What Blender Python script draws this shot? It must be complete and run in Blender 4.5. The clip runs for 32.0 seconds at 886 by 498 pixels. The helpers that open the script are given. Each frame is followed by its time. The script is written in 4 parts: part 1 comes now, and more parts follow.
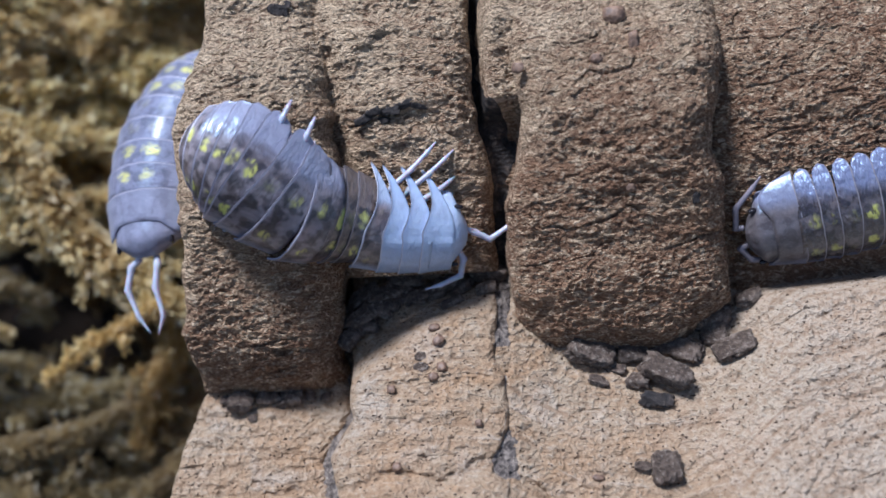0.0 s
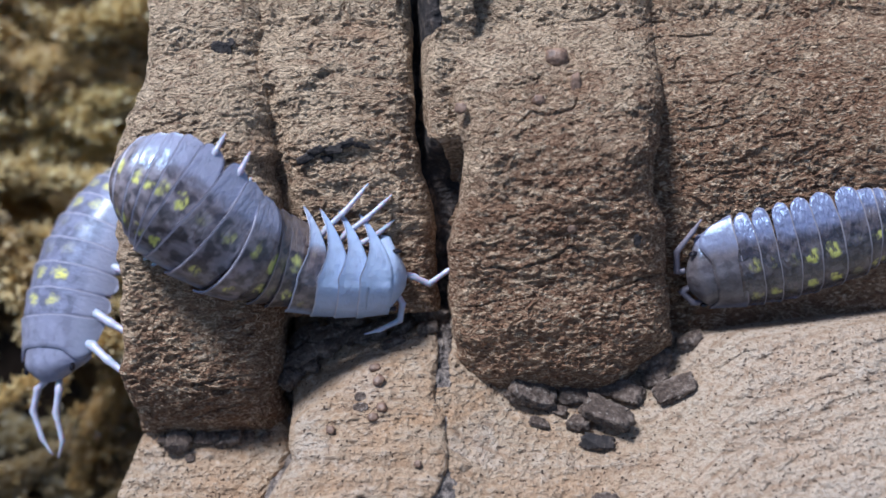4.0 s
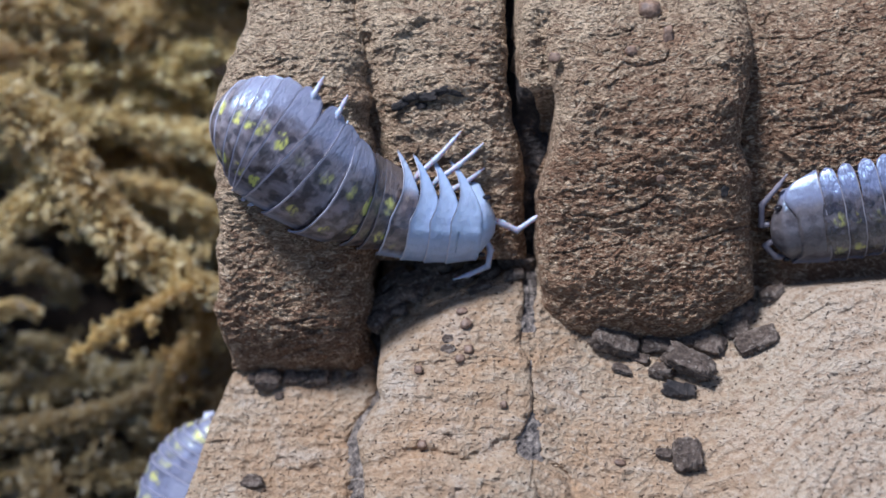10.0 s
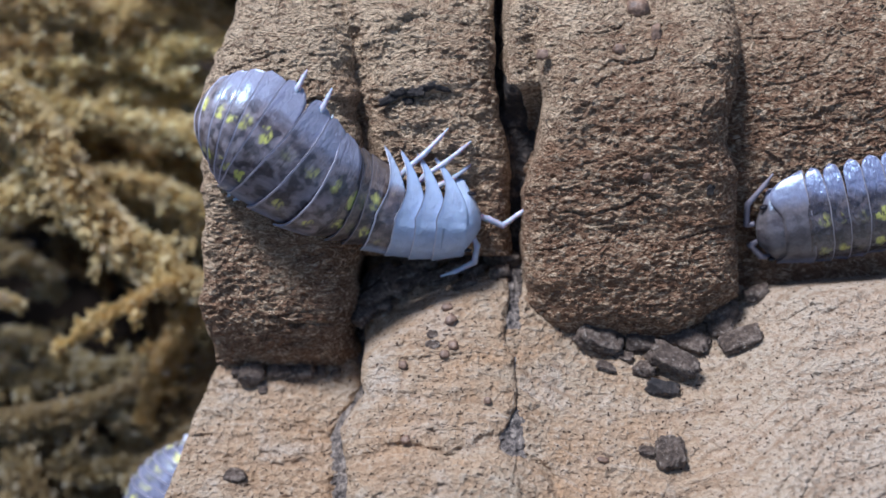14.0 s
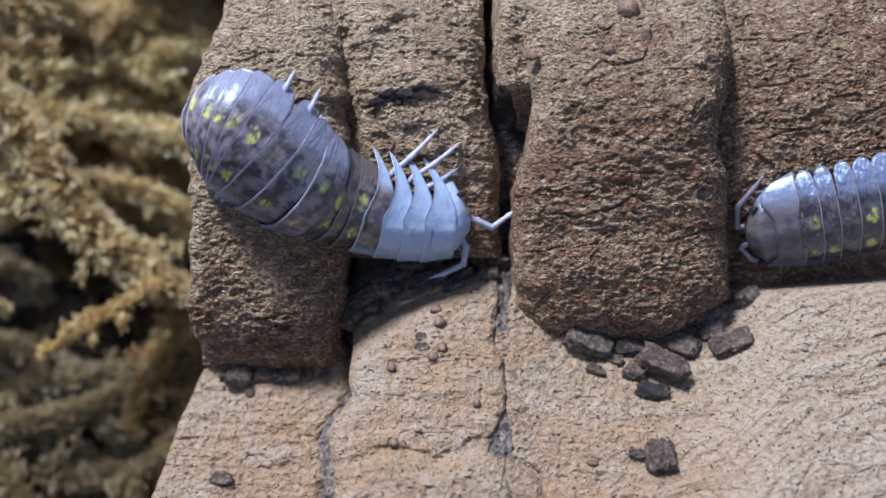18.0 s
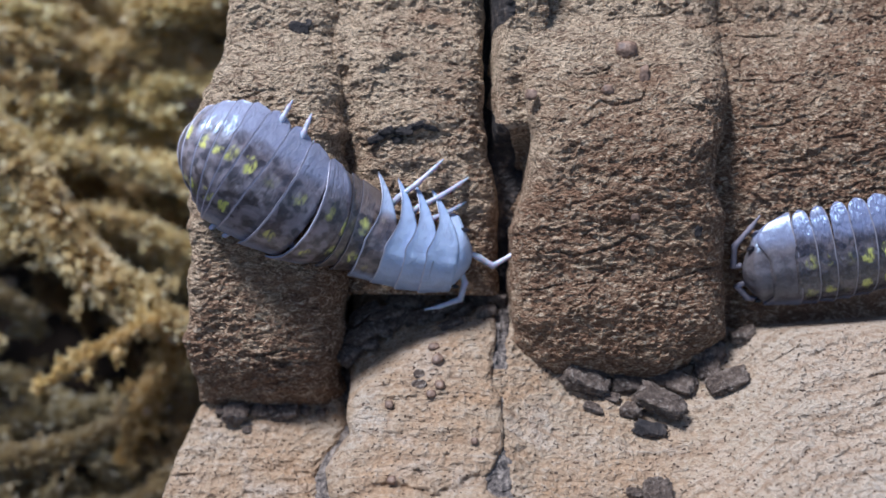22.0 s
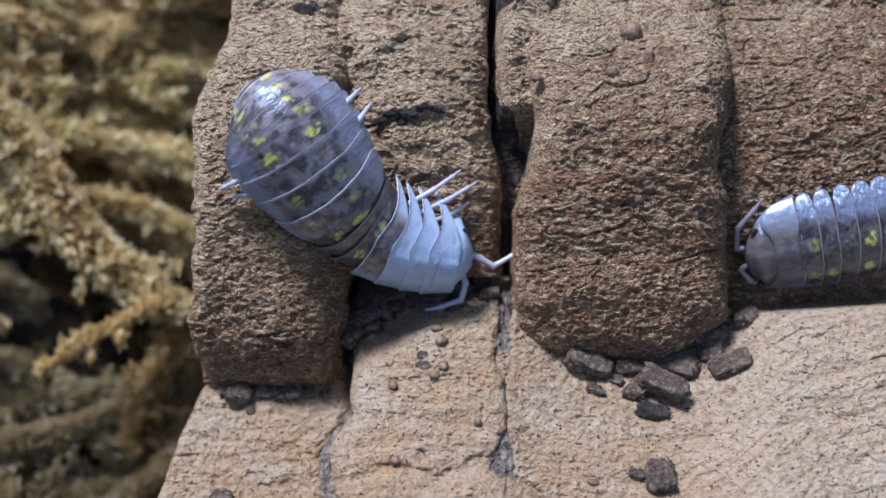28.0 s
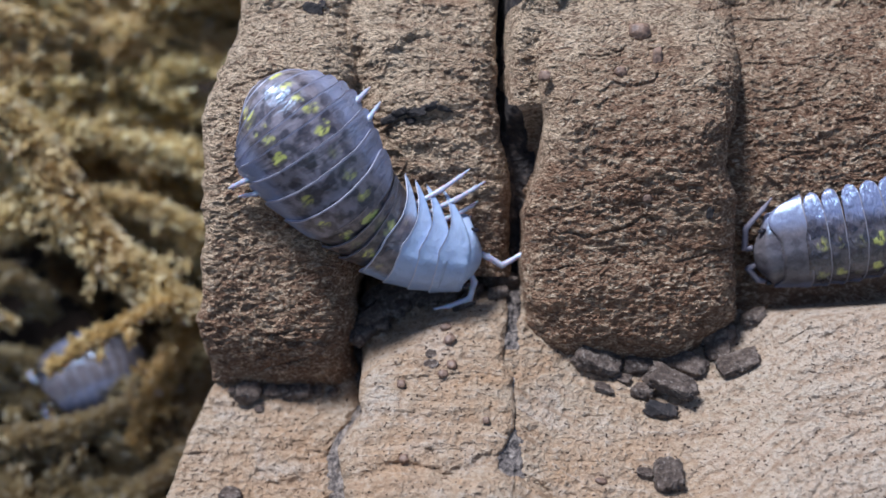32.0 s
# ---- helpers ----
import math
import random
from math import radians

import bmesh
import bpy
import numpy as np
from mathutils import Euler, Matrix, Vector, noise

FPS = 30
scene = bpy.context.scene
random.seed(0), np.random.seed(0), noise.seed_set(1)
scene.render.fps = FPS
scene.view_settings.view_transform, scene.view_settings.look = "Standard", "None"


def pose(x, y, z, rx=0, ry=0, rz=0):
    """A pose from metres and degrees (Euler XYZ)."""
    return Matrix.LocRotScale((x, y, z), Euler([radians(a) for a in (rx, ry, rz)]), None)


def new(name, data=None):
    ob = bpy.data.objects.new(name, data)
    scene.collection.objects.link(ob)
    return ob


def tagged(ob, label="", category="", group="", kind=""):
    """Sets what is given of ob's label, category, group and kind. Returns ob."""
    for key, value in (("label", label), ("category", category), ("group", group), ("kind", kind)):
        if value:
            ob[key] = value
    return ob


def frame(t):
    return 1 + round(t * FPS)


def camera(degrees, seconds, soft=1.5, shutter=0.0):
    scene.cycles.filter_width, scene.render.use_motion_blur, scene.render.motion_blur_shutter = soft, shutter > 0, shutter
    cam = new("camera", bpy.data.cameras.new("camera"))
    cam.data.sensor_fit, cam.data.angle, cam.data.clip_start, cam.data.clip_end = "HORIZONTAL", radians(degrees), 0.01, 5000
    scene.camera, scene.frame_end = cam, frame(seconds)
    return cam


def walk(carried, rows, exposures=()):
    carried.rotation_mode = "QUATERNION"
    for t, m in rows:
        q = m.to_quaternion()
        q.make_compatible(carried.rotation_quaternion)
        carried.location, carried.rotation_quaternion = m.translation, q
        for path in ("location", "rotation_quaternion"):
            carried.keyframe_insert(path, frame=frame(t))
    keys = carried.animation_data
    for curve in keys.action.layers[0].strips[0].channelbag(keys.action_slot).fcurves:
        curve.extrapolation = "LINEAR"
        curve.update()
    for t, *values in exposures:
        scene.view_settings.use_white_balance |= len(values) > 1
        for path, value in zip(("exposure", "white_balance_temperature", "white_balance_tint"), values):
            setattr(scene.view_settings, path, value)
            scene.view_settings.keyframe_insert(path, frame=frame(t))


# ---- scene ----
# ---- camera ----
cam = camera(36.0, 32.0, soft=1.6)
# a phone lens close up: the moss behind the bark is out of focus
cam.data.dof.use_dof, cam.data.dof.focus_distance, cam.data.dof.aperture_fstop = True, 0.065, 35.0

MM = 0.001
# The bark's own axes: u to the right, v up along its face, w out of its face towards the viewer.
BARK = Matrix(((1, 0, 0, 0), (0, 0.70710678, -0.70710678, 0), (0, 0.70710678, 0.70710678, 0.035), (0, 0, 0, 1)))
# seconds, u, v, w in millimetres, three turns in degrees
PATH = [
    (0, 1.474, 2.454, 67.618, -2.169, 1.442, -2.367),
    (0.5, 2.011, 2.705, 67.592, -1.618, 0.838, -2.343),
    (1, 1.871, 2.688, 67.770, -1.204, 0.525, -2.323),
    (1.5, 1.553, 2.164, 67.819, -0.791, 0.303, -2.145),
    (2, 1.524, 2.135, 67.799, -0.636, 0.138, -2.010),
    (2.5, 1.829, 2.387, 67.452, -0.353, -0.159, -1.944),
    (3, 1.933, 2.377, 67.615, -0.265, -0.303, -1.843),
    (3.5, 2.241, 2.299, 67.330, -0.373, -0.453, -1.807),
    (5.5, 1.719, 1.659, 67.952, -0.353, -0.320, -1.424),
    (6, 1.463, 1.543, 68.041, -0.383, -0.305, -1.320),
    (6.5, 0.601, 0.857, 69.360, -0.931, 0.044, -1.295),
    (7, 0.260, 0.529, 69.750, -1.058, 0.796, -1.189),
    (7.5, 0.213, 0.487, 69.460, -1.023, 1.229, -1.004),
    (8, 0.291, 0.437, 68.893, -0.921, 1.429, -0.785),
    (8.5, 0.250, 0.411, 69.118, -0.798, 1.474, -0.629),
    (9, 0.113, 0.292, 69.134, -0.831, 1.620, -0.496),
    (9.5, 0.082, 0.189, 69.062, -0.856, 1.646, -0.380),
    (10, 0.025, 0.161, 68.973, -0.775, 1.463, -0.335),
    (10.5, 0.162, 0.207, 68.926, -0.754, 1.451, -0.241),
    (11, 0.092, 0.117, 68.787, -0.881, 1.397, -0.148),
    (11.5, -0.030, -0.057, 68.970, -1.069, 1.478, -0.002),
    (12, -0.021, 0.025, 68.886, -0.920, 1.247, -0.008),
    (12.5, 0.162, 0.137, 68.712, -0.810, 1.047, 0.053),
    (13, 0.121, 0.016, 68.824, -0.765, 1.007, 0.187),
    (13.5, -0.140, -0.290, 68.840, -0.856, 0.965, 0.261),
    (14, -0.002, -0.233, 68.959, -0.619, 0.841, 0.349),
    (14.5, 0.162, -0.121, 68.771, -0.629, 0.832, 0.411),
    (16.5, 0.095, -0.292, 68.855, -0.160, 0.551, 0.306),
    (17, 0.355, -0.134, 68.765, 0.045, 0.454, 0.190),
    (17.5, 0.308, -0.565, 68.822, -0.090, 0.495, 0.316),
    (18, 0.086, -0.817, 68.560, -0.043, 0.454, 0.456),
    (18.5, -0.205, -1.088, 69.143, 0.023, 0.486, 0.576),
    (19, -0.248, -1.143, 69.143, 0.328, 0.389, 0.632),
    (19.5, -0.266, -1.305, 69.073, 0.537, 0.405, 0.745),
    (20, -0.194, -1.310, 69.078, 0.753, 0.395, 0.760),
    (20.5, -0.296, -1.284, 69.182, 1.024, 0.209, 0.824),
    (21, -0.476, -1.048, 69.228, 1.148, 0.161, 0.875),
    (21.5, -0.650, -0.845, 68.768, 1.326, 0.006, 0.745),
    (22, -0.584, -0.495, 68.771, 1.258, -0.171, 0.769),
    (22.5, -0.619, -0.382, 68.792, 1.146, -0.222, 0.848),
    (23, -0.668, -0.674, 68.766, 1.275, -0.226, 0.929),
    (23.5, -0.659, -0.932, 68.877, 1.434, -0.179, 0.994),
    (24, -0.590, -0.755, 68.640, 1.468, -0.362, 1.008),
    (24.5, -0.785, -0.869, 68.856, 1.318, -0.415, 1.072),
    (26.5, -0.817, -0.652, 68.871, 0.734, -0.515, 1.057),
    (27, -0.719, -0.905, 68.877, 0.895, -0.334, 1.070),
    (27.5, -0.834, -0.897, 68.930, 0.881, -0.322, 1.073),
    (28, -0.842, -1.061, 68.905, 0.963, -0.246, 0.967),
    (28.5, -0.662, -0.874, 69.011, 1.119, -0.239, 0.963),
    (29, -0.804, -0.987, 68.965, 1.131, -0.209, 1.056),
    (29.5, -0.861, -0.940, 68.877, 1.089, -0.200, 1.057),
    (30, -0.787, -0.847, 68.855, 0.987, -0.145, 1.046),
    (30.5, -0.813, -1.019, 68.953, 1.094, -0.149, 1.042),
    (31, -0.864, -1.115, 69.147, 1.012, -0.018, 1.118),
    (31.5, -1.079, -1.195, 69.221, 0.938, -0.030, 1.199),
    (32, -0.944, -1.140, 69.057, 0.985, 0.032, 1.047),
]


def held(u, v, w, a, b, c):
    """A pose in the bark's axes, as one in the world."""
    turn = Matrix.Rotation(radians(a), 4, "X") @ Matrix.Rotation(radians(b), 4, "Y") @ Matrix.Rotation(radians(c), 4, "Z")
    return BARK @ Matrix.Translation((u * MM, v * MM, w * MM)) @ turn


walk(cam, [(t, held(*p)) for t, *p in PATH], exposures=[(0, -0.05, 5730, 10), (32, -0.05, 5730, 10)])

# ---- light ----
SUN = (BARK.to_3x3() @ Vector((-0.35, 0.78, 0.52))).normalized()
world = bpy.data.worlds.new("daylight")
scene.world = world
world.use_nodes = True
wn = world.node_tree.nodes
sky = wn.new("ShaderNodeTexSky")
sky.sky_type, sky.sun_disc = "NISHITA", False
sky.sun_elevation = math.asin(SUN.z)
sky.sun_rotation = math.atan2(SUN.x, SUN.y)
wn["Background"].inputs["Strength"].default_value = 0.110
world.node_tree.links.new(sky.outputs[0], wn["Background"].inputs["Color"])
sun = new("sun", bpy.data.lights.new("sun", "SUN"))
sun.data.energy, sun.data.angle, sun.data.color = 5.5, radians(12), (1.0, 0.972, 0.975)
sun.matrix_world = Matrix.Translation((0, 0, 0.5)) @ SUN.to_track_quat("Z", "Y").to_matrix().to_4x4()


# ---- materials ----
class Nodes:
    """Short hand for a node material; textures run in the object's own axes, in millimetres."""

    def __init__(self, name):
        self.mat = bpy.data.materials.new(name)
        self.mat.use_nodes = True
        self.tree = self.mat.node_tree
        self.bsdf = self.tree.nodes["Principled BSDF"]
        self.coord = self.add("ShaderNodeTexCoord").outputs["Object"]

    def add(self, kind, **given):
        n = self.tree.nodes.new(kind)
        for k, v in given.items():
            self.put(n.inputs[k], v)
        return n

    def put(self, socket, v):
        if isinstance(v, bpy.types.NodeSocket):
            self.tree.links.new(v, socket)
        else:
            socket.default_value = v

    def at(self, sx, sy, sz):
        """Coordinates scaled to cells a millimetre times 1 / s across."""
        n = self.add("ShaderNodeMapping", Vector=self.coord)
        n.inputs["Scale"].default_value = (1000 * sx, 1000 * sy, 1000 * sz)
        return n.outputs[0]

    def noise(self, where, detail=4.0, rough=0.55, warp=0.0, scale=1.0):
        return self.add("ShaderNodeTexNoise", Vector=where, Scale=scale, Detail=detail, Roughness=rough, Distortion=warp).outputs["Fac"]

    def ramp(self, fac, *stops):
        n = self.add("ShaderNodeValToRGB", Fac=fac)
        el = n.color_ramp.elements
        while len(el) < len(stops):
            el.new(0.5)
        for e, (p, c) in zip(el, stops):
            e.position = p
            e.color = (c, c, c, 1) if isinstance(c, (int, float)) else (*c, 1)
        return n.outputs["Color"]

    def mix(self, fac, a, b, how="MIX"):
        n = self.add("ShaderNodeMix")
        n.data_type, n.blend_type = "RGBA", how
        for k, v in ((0, fac), (6, a), (7, b)):
            self.put(n.inputs[k], (*v, 1) if isinstance(v, tuple) and len(v) == 3 else v)
        return n.outputs[2]

    def math(self, how, a, b=0.0, c=0.0):
        n = self.add("ShaderNodeMath")
        n.operation = how
        for k, v in enumerate((a, b, c)):
            self.put(n.inputs[k], v)
        return n.outputs[0]

    def xyz(self):
        n = self.add("ShaderNodeSeparateXYZ", Vector=self.coord)
        return [self.math("MULTIPLY", o, 1000.0) for o in n.outputs]

    def bump(self, height, depth, strength=1.0):
        n = self.add("ShaderNodeBump", Height=height, Distance=depth * MM, Strength=strength)
        self.put(self.bsdf.inputs["Normal"], n.outputs[0])

    def done(self, color, rough, **more):
        self.put(self.bsdf.inputs["Base Color"], (*color, 1) if isinstance(color, tuple) else color)
        self.put(self.bsdf.inputs["Roughness"], rough)
        for k, v in more.items():
            self.put(self.bsdf.inputs[k.replace("_", " ")], v)
        return self.mat


def bark_material():
    n = Nodes("weathered_cork_bark")
    big = n.noise(n.at(0.20, 0.28, 0.2), 4, 0.6)
    mid = n.noise(n.at(0.5, 1.2, 0.8), 4, 0.6, 1.2)
    fibre = n.noise(n.at(2.1, 3.8, 2.8), 4, 0.62, 1.6)
    grain = n.noise(n.at(6, 8, 6), 4, 0.65)
    # curled fibres: raised where warped noise crosses its middle
    d = n.math("MULTIPLY", n.math("SUBTRACT", n.noise(n.at(1.4, 2.35, 1.8), 3, 0.5, 1.9), 0.5), 5.5)
    curl = n.math("MAXIMUM", n.math("SUBTRACT", 1.0, n.math("MULTIPLY", d, d)), 0.0)
    # paler tan upward and to the left, darker red-brown downward and to the right
    x, y, z = n.xyz()
    varied = n.math("ADD", n.math("SUBTRACT", n.math("DIVIDE", n.math("SUBTRACT", y, 5.0), 26.0), n.math("DIVIDE", x, 70.0)), big)
    col = n.ramp(varied, (0.28, (0.39, 0.248, 0.162)), (0.5, (0.53, 0.378, 0.26)), (0.70, (0.82, 0.655, 0.475)))
    col = n.mix(n.ramp(mid, (0.36, 0.5), (0.49, 0.0)), col, (0.34, 0.198, 0.126))
    col = n.mix(n.ramp(mid, (0.53, 0.0), (0.68, 0.55)), col, (0.80, 0.635, 0.45))
    # hollows between curls and fibres darkened, raised fibres paled: relief shading in the colour
    col = n.mix(n.ramp(curl, (0.0, 0.6), (0.75, 0.0)), col, (0.25, 0.148, 0.10))
    col = n.mix(n.ramp(fibre, (0.36, 0.7), (0.47, 0.0)), col, (0.165, 0.086, 0.055))
    col = n.mix(n.ramp(fibre, (0.52, 0.0), (0.63, 0.85)), col, (0.92, 0.765, 0.575))
    col = n.mix(n.ramp(grain, (0.34, 0.5), (0.46, 0.0)), col, (0.125, 0.066, 0.044))
    stain = n.ramp(n.noise(n.at(0.16, 0.4, 0.2), 3), (0.58, 0.0), (0.72, 0.35))
    col = n.mix(stain, col, (0.42, 0.235, 0.14))
    col = n.mix(1.0, col, (1.05, 1.0, 0.94), "MULTIPLY")
    n.bump(n.math("ADD", n.math("ADD", n.math("MULTIPLY", fibre, 0.7), n.math("MULTIPLY", curl, 0.62)), n.math("MULTIPLY", grain, 0.55)), 0.85, 1.0)
    return n.done(col, 0.9, Specular_IOR_Level=0.2)


BENDS = ((2.3, 0), (2.6, 2.4), (6, 0.4), (10, 0), (13, 1.0), (17, 4.6), (22, 6.2), (38, 8))


def cut_material():
    n = Nodes("pale_cut_cork")
    big = n.noise(n.at(0.2, 0.2, 0.2), 4, 0.6)
    x, y, z = n.xyz()
    # growth lines climb towards the knob at one end and the crack at the other
    climb = n.ramp(n.math("DIVIDE", n.math("ADD", x, 15.0), 55.0), *((( u + 15) / 55, c / 8) for u, c in BENDS))
    bend = n.add("ShaderNodeCombineXYZ", X=n.math("MULTIPLY", x, 0.14), Y=n.math("MULTIPLY", n.math("ADD", n.math("SUBTRACT", y, n.math("MULTIPLY", z, 0.55)), n.math("SUBTRACT", n.math("MULTIPLY", n.noise(n.at(0.07, 0.09, 0.07), 1, 0.4), 4.0), n.math("MULTIPLY", climb, 8.0))), 1.5), Z=0.0).outputs[0]
    lines = n.noise(bend, 5, 0.62, 0.35)
    cell = n.noise(n.at(3.4, 4.2, 3.4), 4, 0.62, 0.15)
    grain = n.noise(n.at(8, 9, 8), 3, 0.65)
    pores = n.noise(n.at(5.5, 6.2, 5.5), 0, 0.5, 0.0)
    col = n.mix(n.ramp(big, (0.35, 0.0), (0.65, 1.0)), (0.585, 0.40, 0.255), (0.60, 0.482, 0.352))
    tan = n.noise(n.at(0.33, 0.42, 0.3), 4, 0.65, 0.6)
    col = n.mix(n.ramp(tan, (0.5, 0.0), (0.68, 0.75)), col, (0.59, 0.365, 0.20))
    col = n.mix(n.ramp(tan, (0.33, 0.4), (0.46, 0.0)), col, (0.72, 0.66, 0.59))
    col = n.mix(n.ramp(n.math("ADD", n.math("DIVIDE", x, 40.0), n.math("MULTIPLY", n.math("SUBTRACT", tan, 0.5), 0.8)), (0.26, 0.0), (0.42, 0.45)), col, (0.72, 0.64, 0.545))
    col = n.mix(n.ramp(lines, (0.36, 0.55), (0.47, 0.0)), col, (0.37, 0.245, 0.155))
    col = n.mix(n.ramp(lines, (0.56, 0.0), (0.70, 0.5)), col, (0.73, 0.635, 0.535))
    col = n.mix(n.ramp(cell, (0.38, 0.55), (0.5, 0.0)), col, (0.36, 0.23, 0.14))
    col = n.mix(n.ramp(cell, (0.54, 0.0), (0.68, 0.5)), col, (0.71, 0.62, 0.515))
    col = n.mix(n.ramp(grain, (0.32, 0.5), (0.45, 0.0)), col, (0.28, 0.17, 0.10))
    col = n.mix(n.ramp(pores, (0.235, 0.9), (0.275, 0.0)), col, (0.07, 0.042, 0.03))
    col = n.mix(1.0, col, (0.80, 0.785, 0.765), "MULTIPLY")
    n.bump(n.math("ADD", n.math("ADD", n.math("MULTIPLY", lines, 0.6), n.math("MULTIPLY", grain, 0.35)), n.math("MULTIPLY", cell, 0.8)), 0.48, 1.0)
    return n.done(col, 0.85, Specular_IOR_Level=0.25)


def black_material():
    # near-black for crumb, flakes, pits and crust, and for shade coloured into the fissure
    n = Nodes("black_crust_and_shade")
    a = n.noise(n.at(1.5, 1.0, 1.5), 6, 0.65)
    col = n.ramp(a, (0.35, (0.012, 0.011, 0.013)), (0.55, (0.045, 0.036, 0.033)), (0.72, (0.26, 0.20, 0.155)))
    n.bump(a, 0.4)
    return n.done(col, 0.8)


def crust_material():
    n = Nodes("grey_brown_crust")
    a = n.noise(n.at(2.8, 2.0, 2.8), 6, 0.72)
    col = n.ramp(a, (0.36, (0.045, 0.038, 0.036)), (0.49, (0.21, 0.175, 0.155)), (0.64, (0.52, 0.44, 0.37)))
    n.bump(a, 0.5)
    return n.done(col, 0.8)


def crumb_material():
    n = Nodes("dark_brown_droppings")
    a = n.noise(n.at(1.6, 1.6, 1.6), 6, 0.7)
    b = n.noise(n.at(5, 5, 5), 4, 0.7)
    tone = n.add("ShaderNodeObjectInfo").outputs["Random"]
    col = n.ramp(a, (0.36, (0.055, 0.038, 0.030)), (0.5, (0.155, 0.112, 0.086)), (0.66, (0.40, 0.32, 0.26)))
    col = n.mix(n.ramp(b, (0.56, 0.0), (0.66, 0.8)), col, (0.52, 0.45, 0.38))
    col = n.mix(n.ramp(b, (0.36, 0.6), (0.44, 0.0)), col, (0.06, 0.045, 0.036))
    col = n.mix(n.math("MULTIPLY", tone, 0.35), col, (0.11, 0.078, 0.060))
    n.bump(n.math("ADD", a, n.math("MULTIPLY", b, 0.5)), 0.5)
    return n.done(col, 0.5, Specular_IOR_Level=0.5)


def seed_material():
    n = Nodes("reddish_brown_grain")
    a = n.noise(n.at(3, 3, 3), 4)
    n.bump(a, 0.1)
    return n.done(n.ramp(a, (0.35, (0.11, 0.068, 0.05)), (0.65, (0.29, 0.185, 0.125))), 0.5)


def shell_material(name, base, dark, spots, brown, skirt, wide=3.4, fleck_at=1.2, gloss=0.3, lumps=0.07, big=0.16, shine=1.0):
    n = Nodes(name)
    x, y, z = n.xyz()
    side = n.math("ABSOLUTE", y)
    tone = n.add("ShaderNodeObjectInfo").outputs["Random"]
    shift = n.add("ShaderNodeVectorMath", Vector=n.at(1, 1, 1))
    n.put(shift.inputs[1], n.add("ShaderNodeCombineXYZ", X=n.math("MULTIPLY", tone, 37.0), Y=n.math("MULTIPLY", tone, 11.0), Z=0.0).outputs[0])
    own = shift.outputs[0]
    blot = n.noise(own, 2, 0.5, 0.3, 1.5)
    spot = n.noise(own, 1, 0.4, 0.2, 1.9)
    speck = n.noise(own, 2, 0.5, 0.4, 1.3)
    fine = n.noise(n.at(7, 7, 7), 3, 0.6)
    ribs = n.noise(n.at(5, 1.6, 1.6), 2, 0.5, 0.8)
    # dark round mottling on the back, glassy and paler towards the skirt
    out = n.ramp(n.math("ADD", n.math("DIVIDE", side, wide), n.math("MULTIPLY", n.math("SUBTRACT", blot, 0.5), 0.22)), (0.52, 0.0), (0.70, 1.0))
    col = n.mix(out, base, skirt)
    back = n.math("MULTIPLY", n.math("SUBTRACT", 1.0, n.math("MULTIPLY", out, 0.92)), dark)
    col = n.mix(n.math("MULTIPLY", n.ramp(blot, (0.40, 0.0), (0.56, 0.85)), back), col, brown)
    col = n.mix(n.math("MULTIPLY", n.ramp(spot, (0.52, 0.0), (0.60, 0.9)), back), col, tuple(0.55 * c for c in brown))
    col = n.mix(n.math("MULTIPLY", n.ramp(spot, (0.34, 0.55), (0.44, 0.0)), back), col, tuple(min(1.0, 1.5 * c) for c in base))
    col = n.mix(n.math("MULTIPLY", n.ramp(fine, (0.5, 0.0), (0.68, 1.0)), 0.06), col, (0.62, 0.62, 0.70))
    # two broken rows of yellow flecks, one to a plate on each side
    near = n.math("ABSOLUTE", n.math("SUBTRACT", side, fleck_at))
    dx = n.math("ADD", x, 0.1)
    far = n.math("ADD", n.math("MULTIPLY", near, near), n.math("MULTIPLY", n.math("MULTIPLY", dx, dx), 1.6))
    fleck = n.ramp(n.math("ADD", far, n.math("MULTIPLY", n.math("SUBTRACT", speck, 0.42), 0.9)), (0.0, 0.95), (big, 0.0))
    lit = n.math("MULTIPLY", fleck, n.math("MULTIPLY", n.math("MULTIPLY", n.ramp(ribs, (0.40, 0.1), (0.56, 1.0)), n.math("MAXIMUM", n.math("SUBTRACT", n.math("MULTIPLY", tone, 1.7), 0.25), 0.12)), spots))
    col = n.mix(n.math("MINIMUM", lit, 1.0), col, (0.72, 0.68, 0.16))
    n.bump(n.math("ADD", n.math("ADD", n.math("MULTIPLY", fine, 0.12), blot), n.math("MULTIPLY", ribs, 0.75 if spots else 0.35)), lumps, 0.9)
    return n.done(col, gloss, Specular_IOR_Level=1.0 * shine, Specular_Tint=(0.48, 0.70, 1.0, 1.0), Coat_Weight=0.4 * shine, Coat_Roughness=0.18, Coat_Tint=(0.85, 0.92, 1.0, 1.0), Subsurface_Weight=0.35, Subsurface_Radius=(0.7, 0.6, 0.7), Subsurface_Scale=0.0006)


def plain_material(name, base, rough, var=0.25, scale=3.0, **more):
    n = Nodes(name)
    a = n.noise(n.at(scale, scale, scale), 4, 0.6)
    dim = tuple(c * (1 - var) for c in base)
    n.bump(a, 0.05, 0.5)
    return n.done(n.ramp(a, (0.3, dim), (0.7, base)), rough, **more)


